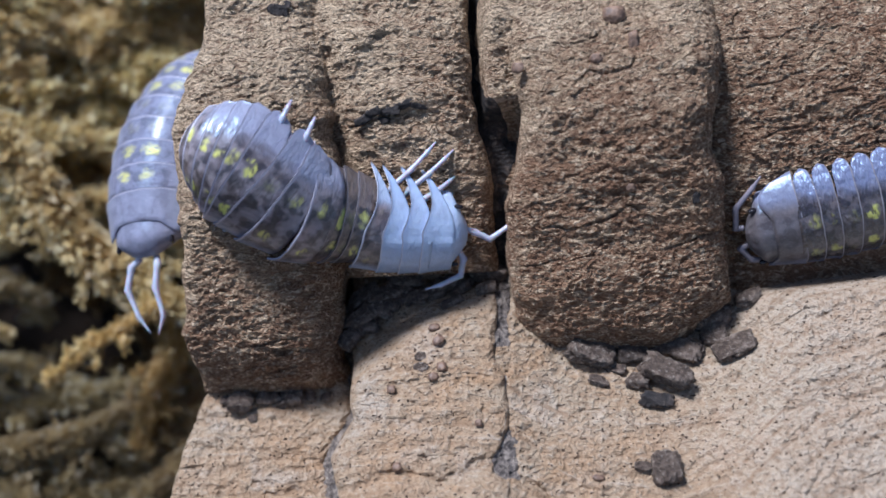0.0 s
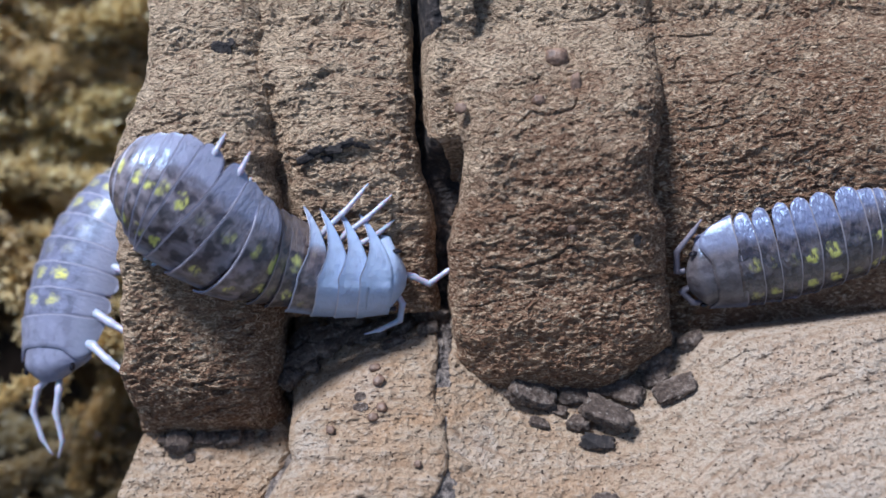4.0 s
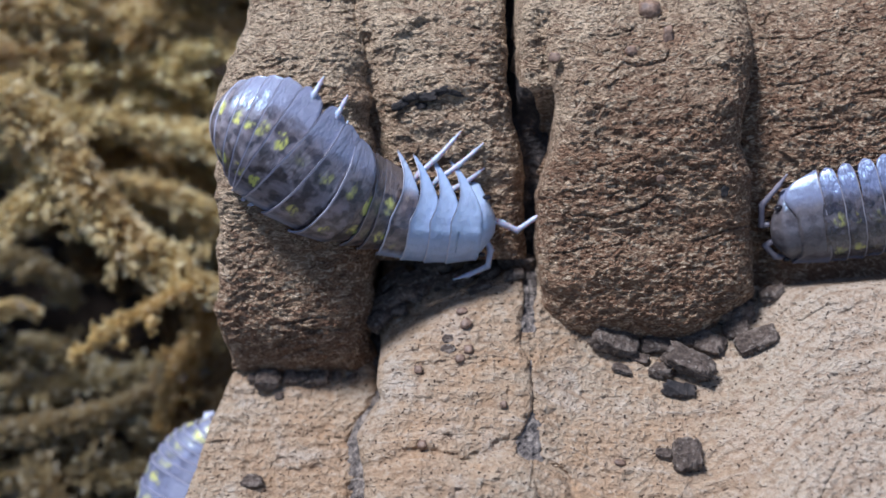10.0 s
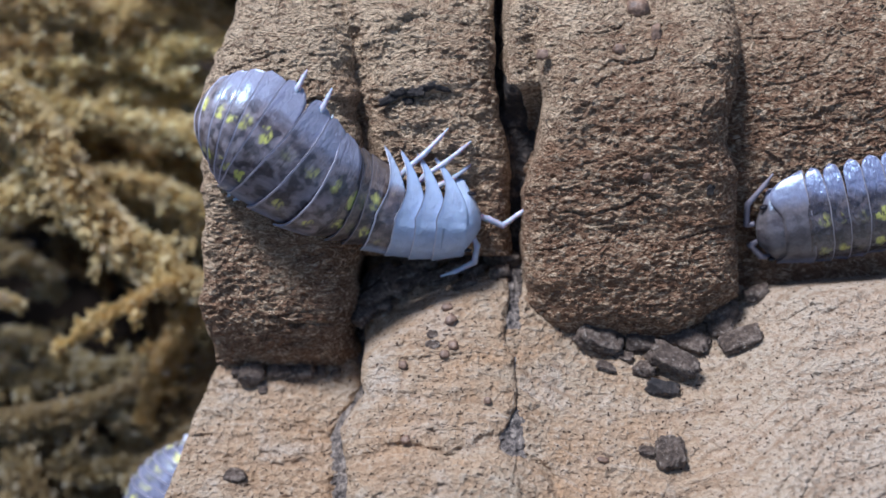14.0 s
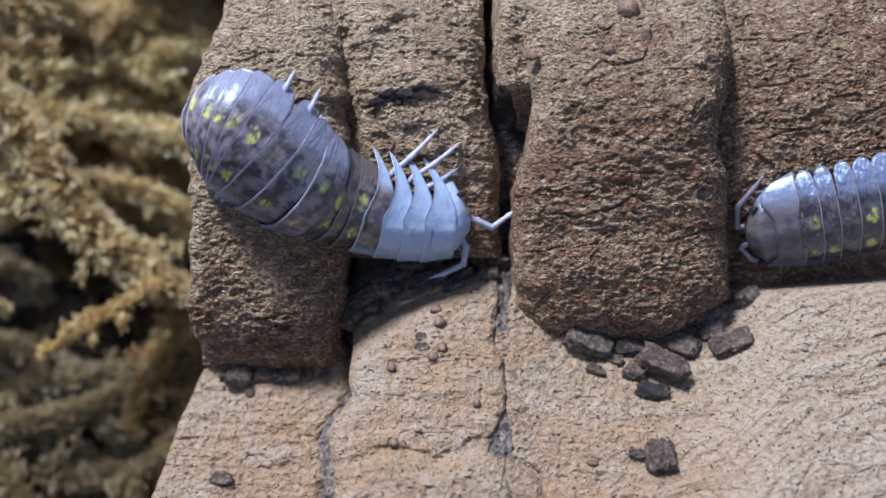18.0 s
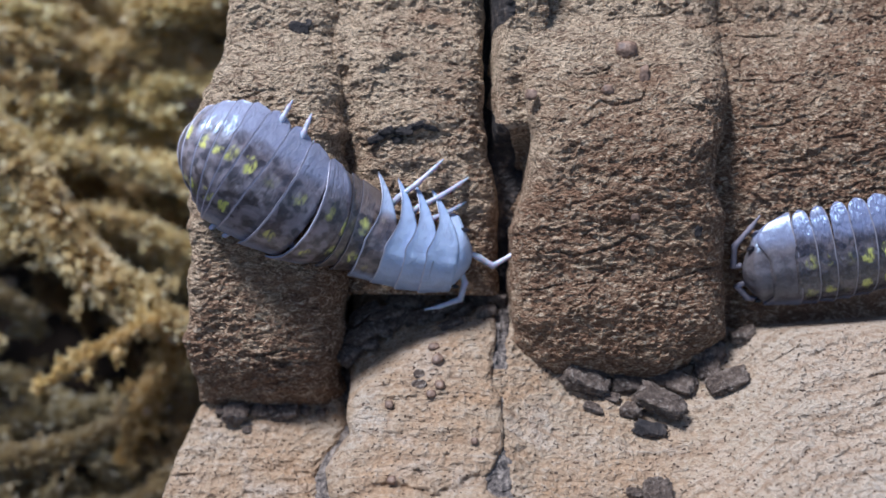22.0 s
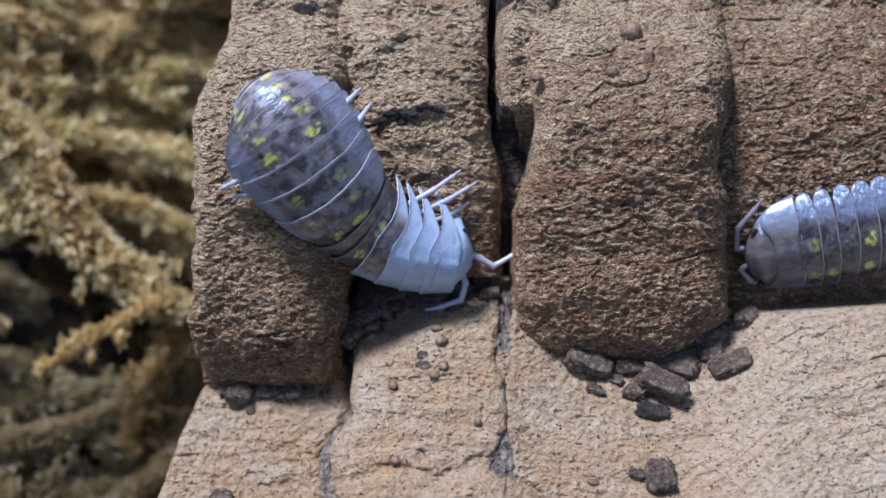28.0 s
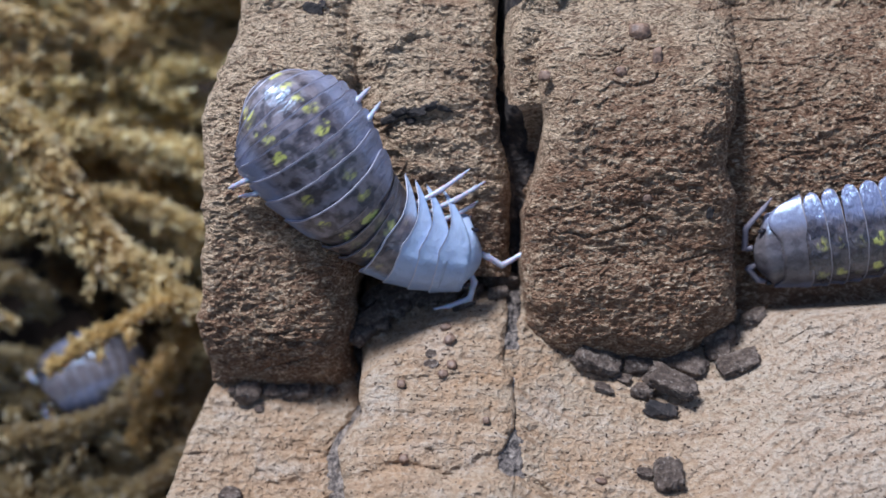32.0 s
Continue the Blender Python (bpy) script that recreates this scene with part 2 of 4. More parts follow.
def moss_material(name, tint):
    n = Nodes(name)
    isl = n.add("ShaderNodeNewGeometry").outputs["Random Per Island"]
    tuft = n.noise(n.at(0.14, 0.14, 0.14), 3, 0.6)
    tone = n.add("ShaderNodeObjectInfo").outputs["Random"]
    col = n.ramp(isl, (0.0, (0.34, 0.27, 0.12)), (0.35, (0.58, 0.50, 0.25)), (0.7, (0.74, 0.70, 0.43)), (1.0, (0.84, 0.88, 0.74)))
    brown = n.math("ADD", n.math("MULTIPLY", tone, 0.35), n.ramp(tuft, (0.42, 0.0), (0.7, 0.35)))
    col = n.mix(brown, col, (0.50, 0.35, 0.18))
    col = n.mix(1.0, col, tint, "MULTIPLY")
    mat = n.done(col, 0.42, Specular_IOR_Level=0.6)
    thin = n.add("ShaderNodeBsdfTranslucent", Color=col)
    both = n.add("ShaderNodeMixShader", Fac=0.55)
    n.tree.links.new(n.bsdf.outputs[0], both.inputs[1])
    n.tree.links.new(thin.outputs[0], both.inputs[2])
    n.tree.links.new(both.outputs[0], n.tree.nodes["Material Output"].inputs["Surface"])
    return mat


def soil_material():
    n = Nodes("dark_damp_soil")
    a = n.noise(n.at(0.5, 0.5, 0.5), 8, 0.65)
    n.bump(a, 1.5)
    return n.done(n.ramp(a, (0.35, (0.02, 0.015, 0.012)), (0.7, (0.075, 0.055, 0.042))), 1.0, Specular_IOR_Level=0.1)


M_BARK, M_CUT, M_BLACK, M_CRUMB, M_SEED = bark_material(), cut_material(), black_material(), crumb_material(), seed_material()
M_CRUST = crust_material()
M_MOSS, M_SOIL = moss_material("olive_gold_moss", (1.18, 1.14, 1.13)), soil_material()
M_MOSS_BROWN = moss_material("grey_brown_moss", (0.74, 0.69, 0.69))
M_MOSS_ORANGE = moss_material("orange_brown_moss", (0.95, 0.84, 0.68))
M_MOSS_GOLD = moss_material("golden_moss", (1.15, 1.0, 0.8))
# brown moss, tinted down so its colour holds the hollow's shade
M_MOSS_DEEP = moss_material("shaded_brown_moss", (0.55, 0.45, 0.38))
M_GREY = shell_material("grey_violet_shell", (0.25, 0.207, 0.212), 0.88, 1.4, (0.088, 0.058, 0.045), (0.335, 0.335, 0.43), gloss=0.36, big=0.2)
M_REST = shell_material("lavender_grey_shell", (0.125, 0.098, 0.092), 0.85, 1.6, (0.055, 0.038, 0.032), (0.205, 0.225, 0.34), 3.1, 0.9, 0.27, 0.2, 0.22)
M_SHIELD = shell_material("plain_lavender_shell", (0.15, 0.13, 0.135), 0.5, 0.0, (0.09, 0.07, 0.065), (0.205, 0.22, 0.315), 2.7, 1.2, 0.34, 0.08, shine=0.6)
M_PALE = shell_material("chalky_white_shell", (0.44, 0.525, 0.72), 0.15, 0.0, (0.37, 0.38, 0.48), (0.40, 0.50, 0.74), gloss=0.36)
M_LILAC = shell_material("pale_lilac_shell", (0.205, 0.21, 0.295), 0.5, 1.3, (0.115, 0.113, 0.155), (0.275, 0.285, 0.375), 3.0, 0.7, 0.42, 0.05, 0.34, 0.45)
M_LILAC_PLAIN = shell_material("plain_pale_lilac_shell", (0.245, 0.25, 0.335), 0.3, 0.0, (0.16, 0.152, 0.195), (0.275, 0.29, 0.375), 3.0, 0.7, 0.42, 0.04, shine=0.45)
M_MIXED = shell_material("white_mottled_shell", (0.22, 0.17, 0.155), 0.85, 0.2, (0.09, 0.062, 0.052), (0.47, 0.54, 0.71), 2.6)
M_RING = shell_material("dark_bare_skin", (0.205, 0.152, 0.122), 0.85, 1.6, (0.07, 0.046, 0.034), (0.165, 0.122, 0.1), 3.0, 0.75, 0.34, 0.08, 0.26)
M_RIM = plain_material("pale_shell_margin", (0.56, 0.60, 0.76), 0.3, 0.2)
M_RIM_GREY = plain_material("lavender_shell_margin", (0.46, 0.46, 0.58), 0.3, 0.2)
M_RIM_DIM = plain_material("dull_skin_fold", (0.27, 0.25, 0.28), 0.35, 0.3)
M_LEG = plain_material("glassy_white_leg", (0.50, 0.53, 0.66), 0.3, 0.25, Subsurface_Weight=0.3, Subsurface_Scale=0.0005)
M_FEELER = plain_material("greyish_lilac_feeler", (0.30, 0.27, 0.32), 0.35, 0.3)
M_EYE = plain_material("black_eye", (0.015, 0.013, 0.018), 0.15)


# ---- building helpers ----
def mesh_of(name, verts, faces, mats, slots=None, smooth=True):
    me = bpy.data.meshes.new(name)
    me.from_pydata([tuple(v) for v in verts], [], [tuple(f) for f in faces])
    for m in mats if isinstance(mats, (list, tuple)) else [mats]:
        me.materials.append(m)
    if slots is not None:
        me.polygons.foreach_set("material_index", slots)
    if smooth:
        me.polygons.foreach_set("use_smooth", [True] * len(me.polygons))
    me.update()
    return me


def part(name, me, parent, label="", m=None):
    ob = new(name, me)
    ob.parent = parent
    if m is not None:
        ob.matrix_basis = m
    return tagged(ob, label)


def thing(name, m, label, category, group="", kind=""):
    ob = new(name)
    ob.empty_display_size = 0.002
    ob.matrix_basis = m
    return tagged(ob, label, category, group, kind)


# Smooth lattice noise on arrays
LATTICE = np.random.default_rng(7).random((256, 256))


def vnoise(x, y, seed=0):
    x, y = np.asarray(x, float) + seed * 17.31, np.asarray(y, float) + seed * 9.17
    i, j = np.floor(x).astype(int), np.floor(y).astype(int)
    a, b = x - i, y - j
    a, b = a * a * a * (a * (6 * a - 15) + 10), b * b * b * (b * (6 * b - 15) + 10)
    g = lambda p, q: LATTICE[p % 256, q % 256]
    return (g(i, j) * (1 - a) + g(i + 1, j) * a) * (1 - b) + (g(i, j + 1) * (1 - a) + g(i + 1, j + 1) * a) * b - 0.5


def fbm(x, y, octaves=4, seed=0, gain=0.5):
    total, amp = 0.0, 1.0
    for k in range(octaves):
        total = total + amp * vnoise(x * 2**k, y * 2**k, seed + 3 * k)
        amp *= gain
    return total


def ridged(x, y, octaves=3, seed=0):
    total, amp = 0.0, 1.0
    for k in range(octaves):
        total = total + amp * (0.5 - 2 * np.abs(vnoise(x * 2**k, y * 2**k, seed + 5 * k)))
        amp *= 0.5
    return total


def saw(t):
    """A lip that rises slowly and breaks off below."""
    f = t - np.floor(t)
    return np.where(f < 0.82, f / 0.82, (1 - f) / 0.18) - 0.5


def rise(t):
    """From 0 to 1, smoothly, as t goes from 0 to 1."""
    t = np.clip(t, 0, 1)
    return t * t * (3 - 2 * t)


def crinkle(u, v, long, high, seed):
    """Wormy crests that wander and fork, long x high mm to a cell."""
    return np.exp(-((vnoise(u / long, v / high, seed) / 0.11) ** 2))


def wrinkles(u, v):
    """Crinkled, flaky outer face of the bark, in millimetres."""
    wu, wv = u + 1.0 * fbm(u / 2.4, v / 2.0, 2, 11), v + 0.9 * fbm(u / 2.6, v / 1.7, 3, 12)
    some = np.clip(0.5 + 1.8 * fbm(u / 2.6, v / 1.5, 2, 13), 0, 1)
    spongy = rise((1.5 - v) / 4.0)
    worms = (0.055 + 0.03 * some) * crinkle(wu, wv, 0.72, 0.36, 1) + 0.055 * crinkle(wu + 0.3 * vnoise(u / 0.4, v / 0.4, 4), wv, 0.38, 0.20, 5)
    beads = 0.075 * crinkle(wu, wv, 0.52, 0.34, 6) + 0.06 * crinkle(u, v, 0.34, 0.24, 7)
    lips = 0.035 * some * -saw(wv / 1.1 + 1.4 * vnoise(u / 1.4, v / 1.6, 14))
    long = -0.2 * np.clip(-0.1 + 2.4 * fbm(u / 3.0, v / 1.5, 2, 16), 0, 1) * np.exp(-((saw((v - 0.12 * u) / 2.1 + 0.9 * fbm(u / 3.5, v / 3, 3, 17)) / 0.035) ** 2))
    holes = -0.08 * np.clip(-3.4 * fbm(u / 0.5, v / 0.32, 2, 18) - 0.7, 0, 1)
    return worms * (1 - 0.75 * spongy) + beads * spongy + lips * (1 - 0.6 * spongy) + long + holes + 0.36 * fbm(u / 5, v / 3.5, 2, 2) + 0.10 * fbm(u / 1.7, v / 1.1, 2, 8) + 0.08 * fbm(u / 0.25, v / 0.17, 2, 3, 0.6) - 0.027 * np.clip(v - 1.5, 0, 10) ** 2


def fold(u, v, u0, v0, half, slope, high):
    """A torn flake: a lip that stands out and breaks off below a slanting line."""
    d = v - v0 - slope * (u - u0) - 0.5 * fbm(u / 1.3, v / 3, 3, 61) - 0.25 * ((u - u0) / half) ** 2 * -0.8
    return high * np.exp(-(((u - u0) / half) ** 4)) * (1 / (1 + np.exp(-d / 0.09))) * np.exp(-np.clip(d, 0, 9) / 0.9)


def folded(u, v):
    return wrinkles(u, v) + fold(u, v, 6.5, 9.5, 1.4, 0.1, 0.16) + fold(u, v, 7.4, 6.0, 3.0, 0.08, 0.18) + fold(u, v, 9.0, 3.5, 2.2, -0.05, 0.12) + fold(u, v, 5.2, 0.8, 1.6, 0.1, 0.13)


def slit(u, v):
    """The first ridge, with two short cracks low on its face."""
    return wrinkles(u, v) - 0.3 * sum(np.exp(-(((u - a) / 0.5) ** 4) - ((v - b - 0.1 * vnoise(u / 0.3, v, 81)) / 0.09) ** 2) for a, b in ((-8.3, -4.7), (-7.0, -4.7)))


def arched(u, v):
    """The wrinkles of the second ridge, over folds that arch up its face."""
    r = np.sqrt(((u + 2.2) / 0.75) ** 2 + ((v + 4) / 1.25) ** 2) + 0.8 * fbm(u / 2.5, v / 2.5, 3, 51)
    gully = -0.8 * np.exp(-(((u + 5.2 + 0.12 * (v - 6)) / 0.85) ** 2)) * rise((v - 1) / 3) * rise((10.6 - v) / 1.5)
    lips = fold(u, v, -2.2, 6.75, 1.7, 0.12, 0.38) + fold(u, v, -3.4, 9.9, 1.6, 0.45, 0.7) + fold(u, v, -0.6, 3.8, 1.6, 0.1, 0.25) + fold(u, v, -1.0, 10.2, 1.3, -0.1, 0.3) + fold(u, v, -2.8, 4.9, 1.3, 0.3, 0.22)
    return wrinkles(u, v) + gully + lips - 0.40 * saw(-r / 1.9) * np.clip(0.6 + 1.2 * fbm(u / 3, v / 3, 2, 52), 0, 1)


def layers(u, v):
    """Fine growth lines of the cut face."""
    wv = v - along(BENDS, u) + 0.5 * fbm(u / 5, v / 4, 2, 21)
    step = along(((-20, -14), (-6.6, -11.2), (-5.1, -10.7), (-2.7, -10.2), (-1.1, -10.4), (1.9, -9.8), (2.9, -10.4), (3.7, -10.9), (4.4, -12.1), (7, -16)), u)
    here = 1 / (1 + np.exp(-(u + 5.6) / 0.15)) / (1 + np.exp((u - 4.6) / 0.3))
    crack = here * (-0.45 * np.exp(-(((v - step - 0.5 * vnoise(u / 0.8, v / 0.8, 25)) / 0.30) ** 2)) + 0.35 / (1 + np.exp((v - step) / 0.15)))
    line_crack = -0.18 * np.clip(0.0 + 2 * fbm(u / 2, v / 2, 2, 28), 0, 1) * np.exp(-((saw(wv / 2.3 + 0.5 * vnoise(u / 4, v / 4, 26)) / 0.035) ** 2))
    pits = -0.13 * np.clip(-3.2 * fbm(u / 0.6, v / 0.5, 2, 27) - 0.75, 0, 1)
    return crack + line_crack + pits + 0.07 * fbm(u / 6, wv / 0.42, 3, 22) + 0.40 * fbm(u / 6, v / 5, 3, 23) + 0.13 * fbm(u / 0.6, v / 0.4, 2, 24, 0.6) + 0.10 * fbm(u / 0.28, v / 0.2, 2, 30, 0.6) + 0.12 * ridged(u / 1.6, wv / 0.9, 2, 29)


def along(stops, v):
    """Linear between (v, value) stops."""
    s = sorted(stops)
    return np.interp(v, [a for a, _ in s], [b for _, b in s])


def chunk(name, left, right, low, high, face, relief, round_l, round_r, mats, parent, step=0.048, back=-14.0, label="", slot=None, round_t=0.0, ragged=0.25):
    """A block of bark between two side lines, with a front of given height, rounded sides and a back."""
    spread = lambda a, b, fine_a, fine_b: np.concatenate([np.arange(a, max(a, fine_a), 0.4), np.arange(max(a, fine_a), min(b, fine_b), step), np.arange(min(b, fine_b), b, 0.4), [b]])
    vs = spread(low, high, -14.0, 13.2)
    nv = len(vs)
    l, r = left(vs), right(vs)
    wide = float(np.max(r - l))
    a = spread(0.0, wide, 0.0, max(3.0, 23.0 - float(np.min(l)))) / wide
    nu = len(a)
    l = l + ragged * fbm(vs / 1.1, vs * 0 + 3.3, 3, 31)
    r = r + ragged * fbm(vs / 1.1, vs * 0 + 7.3, 3, 32)
    U = l[:, None] + (r - l)[:, None] * a[None]
    V = np.repeat(vs[:, None], nu, 1)
    W = face(U, V) + relief(U, V)
    for dist, size in ((U - l[:, None], round_l), (r[:, None] - U, round_r), (high - V, round_t)):
        if size > 0:
            e = np.clip(1 - dist / size, 0, 1)
            W = W - 1.1 * size * (1 - np.sqrt(np.clip(1 - e * e, 0, 1)))
    front = np.stack([U, V, W], -1).reshape(-1, 3)
    edge = list(range(nu)) + [k * nu + nu - 1 for k in range(1, nv)] + [(nv - 1) * nu + k for k in range(nu - 2, -1, -1)] + [k * nu for k in range(nv - 2, 0, -1)]
    rim = front[edge].copy()
    mids = rim.copy()
    mids[:, 2] = 0.5 * rim[:, 2] + 0.5 * back
    rim[:, 2] = back
    verts = np.concatenate([front, mids, rim]) * MM
    k = np.arange(nu * nv).reshape(nv, nu)
    faces = np.stack([k[:-1, :-1], k[:-1, 1:], k[1:, 1:], k[1:, :-1]], -1).reshape(-1, 4).tolist()
    n0, ne = nu * nv, len(edge)
    slots = np.zeros(len(faces), int)
    if slot is not None:
        mid = front.reshape(nv, nu, 3)[:-1, :-1].reshape(-1, 3)
        slots = slot(mid[:, 0], mid[:, 1]).astype(int)
    for i in range(ne):
        j = (i + 1) % ne
        faces.append((edge[j], edge[i], n0 + i, n0 + j))
        faces.append((n0 + j, n0 + i, n0 + ne + i, n0 + ne + j))
    faces.append(list(range(n0 + ne, n0 + 2 * ne))[::-1])
    slots = np.concatenate([slots, np.zeros(2 * ne + 1, int)])
    return part(name, mesh_of(name, verts.tolist(), faces, mats, slots.tolist()), parent, label)


def line(*stops):
    return lambda v: along(stops, v)


# ---- ground ----
def ground():
    n = 90
    s = np.linspace(-1, 1, n)
    g = np.sign(s) * (0.10 * np.abs(s) + 3.0 * np.abs(s) ** 6)
    X, Y = np.meshgrid(g, g)
    Z = 0.006 + 0.02 * np.clip((Y + 0.0) / 0.05, 0, 1) + 0.004 * fbm(X / 0.01, Y / 0.01, 3, 41) * np.exp(-(X**2 + Y**2) / 0.02)
    k = np.arange(n * n).reshape(n, n)
    faces = np.stack([k[:-1, :-1], k[:-1, 1:], k[1:, 1:], k[1:, :-1]], -1).reshape(-1, 4)
    ob = new("ground", mesh_of("ground", np.stack([X, Y, Z], -1).reshape(-1, 3).tolist(), faces.tolist(), M_SOIL))
    tagged(ob, "dark damp soil rising in a low bank", "soil", kind="structure")


ground()


# ---- cork bark ----
# faces of the four ridges and of the three ledge slabs: w over u and v, in millimetres
# the ledge breaks off along this line into the hollow under the wall
LIP = ((-5.4, -7.2), (-4.0, -6.1), (-2.8, -5.3), (-1.0, -4.1), (1.0, -3.2), (2.6, -2.6))
EDGE = lambda u: -2.72 + 0.075 * (u - 15)


def brow(v):
    """The faces lean out to a brow and turn back above it."""
    return 0.10 * v + 0.027 * np.clip(v - 1.5, 0, 10) ** 2 - 0.06 * np.clip(v - 4.5, 0, 8) ** 2


WALLS = [lambda u, v: 3.1 + 0.25 * v - 0.009 * v * v - 0.20 * np.clip(-4 - v, 0, 6) ** 2 - 0.02 * (u + 9) ** 2,
         lambda u, v: 1.3 + 0.21 * v - 0.0070 * v * v + 0.5 * brow(v) + 0.25 * np.clip(v - 5, 0, 7) - 0.03 * (u + 1.5) ** 2,
         lambda u, v: 3.65 + brow(v) + 0.09 * np.clip(-v, 0, 4.2) - 0.5 * np.clip(-4.0 - v, 0, 3) ** 2 + 0.24 * v - 0.010 * v * v - 0.06 * np.clip(-v, 0, 5.4) * np.clip(v + 5.4, 0, 9) * -0.35 - 0.016 * (u - 8) ** 2,
         lambda u, v: 0.5 + brow(v) + 0.015 * np.clip(v - 4.5, 0, 8) ** 2 + 0.34 * v - 0.0125 * v * v - 0.003 * (u - 20) ** 2]
LEDGES = [lambda u, v: -1.2 - 0.55 * (v + 6.8),
          lambda u, v: 3.05 - 0.66 * (v + 5.8) - 0.035 * (u + 0.5) ** 2 - 2.0 * rise((v - along(LIP, u)) / 1.7),
          lambda u, v: 1.3 - 0.66 * (v + 5.4) + 2.6 / (1 + np.exp(-(u - 14.6 - 0.35 * (v + 6)) / 0.7)) + 1.0 * np.exp(-np.clip(u - 2.3, 0, 50) / 1.8) - 0.55 * np.exp(-(((u - 8) / 4.0) ** 2) - ((v + 5.2) / 2.2) ** 2) - 3.0 / (1 + np.exp(-(u - 14.4) / 0.25)) / (1 + np.exp(-(v - EDGE(u)) / 0.12))]


def cork_bark():
    bark = thing("cork_bark", BARK, "weathered piece of cork bark with deep fissures", "cork bark")
    # outer ridges
    chunk("bark_ridge", line((24, -10.6), (11.4, -11.4), (9.3, -11.8), (8.4, -12.2), (6.2, -12.8), (0, -12.75), (-3, -13.2), (-6.7, -12.9), (-9, -12.9)),
          line((24, -4.9), (11, -5.2), (7, -5.2), (3, -5.0), (1, -4.9), (-1, -5.2), (-4, -5.35), (-9, -5.2)), -7.0, 24, WALLS[0], slit, 0.9, 2.0, [M_BARK], bark, ragged=0.5)
    chunk("bark_ridge", line((24, -6.6), (7, -6.4), (1, -6.2), (-1, -5.6), (-6, -5.4)), line((24, 1.3), (7, 1.6), (4, 2.2), (-6, 2.7)), -1.3, 24, WALLS[1], arched, 1.1, 1.0, [M_BARK], bark)
    # the near-black strip has the open fissure's shade in its colour
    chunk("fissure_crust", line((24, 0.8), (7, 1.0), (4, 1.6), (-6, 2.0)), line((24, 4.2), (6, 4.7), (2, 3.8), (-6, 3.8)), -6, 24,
          lambda u, v: -0.9 + 0.25 * v + np.clip(v - 5, 0, 6) * 0.30 * np.clip((u - 1.6) / 1.0, 0, 1) + 2.0 * rise((u - 1.7) / 0.6) * rise((v - 5.6) / 1.6), wrinkles, 0.3, 0.3, [M_BLACK, M_BARK], bark, slot=lambda u, v: u + 1.4 * fbm(u / 1.2, v / 1.6, 3, 71) > 2.2 + 0.45 * np.clip(6.5 - v, 0, 9), label="black crust deep in the fissure, shade in its colour")
    chunk("bark_ridge", line((24, 2.7), (11, 3.0), (8, 3.5), (6.3, 3.9), (3.5, 3.4), (2.1, 2.95), (-0.3, 2.9), (-2.5, 3.0), (-4.2, 3.4), (-6, 4.2), (-8, 4.6)),
          line((24, 13.3), (8.4, 13.4), (4.3, 12.7), (2.6, 13.3), (-0.4, 13.5), (-3.2, 13.9), (-4.5, 12.6), (-6, 11.6), (-8, 11.0)), -8, 24,
          lambda u, v: WALLS[2](u, v) - 0.5 * np.clip(np.abs(u - 8) - 2.5, 0, 3) * np.clip((-2.5 - v) / 2, 0, 1), folded, 1.3, 1.9, [M_BARK], bark)
    chunk("bark_ridge", line((24, 11.6), (-6, 12.4)), line((24, 40), (-6, 40)), -6, 24, WALLS[3], wrinkles, 1.2, 1.5, [M_BARK], bark)
    # cut ledge
    chunk("ledge_slab", line((0, -11.8), (-6.7, -12.5), (-8.5, -13.3), (-12.1, -14.4), (-22, -17)), line((0, -5.5), (-6, -5.5), (-8.0, -5.1), (-8.8, -5.5), (-9.6, -5.95), (-10.4, -6.35), (-12.7, -6.1), (-22, -6.2)), -22, 0, LEDGES[0], layers, 0.5, 0.7, [M_CUT], bark)
    chunk("ledge_slab", line((0, -5.2), (-7, -5.0), (-8.0, -4.75), (-8.8, -5.35), (-9.6, -5.8), (-10.4, -5.7), (-11.2, -5.45), (-12.7, -5.4), (-22, -5.6)), line((0, 2.4), (-3.5, 2.3), (-5.3, 2.2), (-6.3, 2.5), (-8.4, 2.55), (-9.0, 2.25), (-10.2, 1.85), (-10.7, 2.6), (-22, 2.6)), -22, 0, LEDGES[1], layers, 0.9, 0.4, [M_CUT], bark)
    chunk("ledge_slab", line((0, 2.9), (-3.5, 2.85), (-5.3, 2.7), (-6.3, 2.45), (-8.4, 2.45), (-9.0, 2.75), (-10.2, 2.85), (-10.7, 2.2), (-22, 2.0)), line((0, 40), (-22, 40)), -22, 0, LEDGES[2], layers, 0.4, 1.0, [M_CUT], bark)
    for left, right, face in ((((0, -6.4), (-8, -5.6), (-10.2, -6.8), (-22, -6.8)), ((0, -4.0), (-8, -4.2), (-10.2, -5.3), (-22, -5.3)), lambda u, v: LEDGES[0](u, v) - 0.22 - 0.25 * (v > -8)),
                              (((0, 1.6), (-22, 1.6)), ((0, 3.2), (-22, 3.2)), lambda u, v: 0.5 * (LEDGES[1](u, v) + LEDGES[2](u, v)) - 0.16)):
        chunk("fissure_crust", line(*left), line(*right), -22, 0, face, wrinkles, 0.4, 0.4, [M_CRUST, M_CUT], bark, label="grey crust filling the crack", slot=lambda u, v: (u > 0) & ((v > -6.2) & (v < -4.9) | (v < -6.9) & (v > -8.3)))
    return bark


cork_bark()


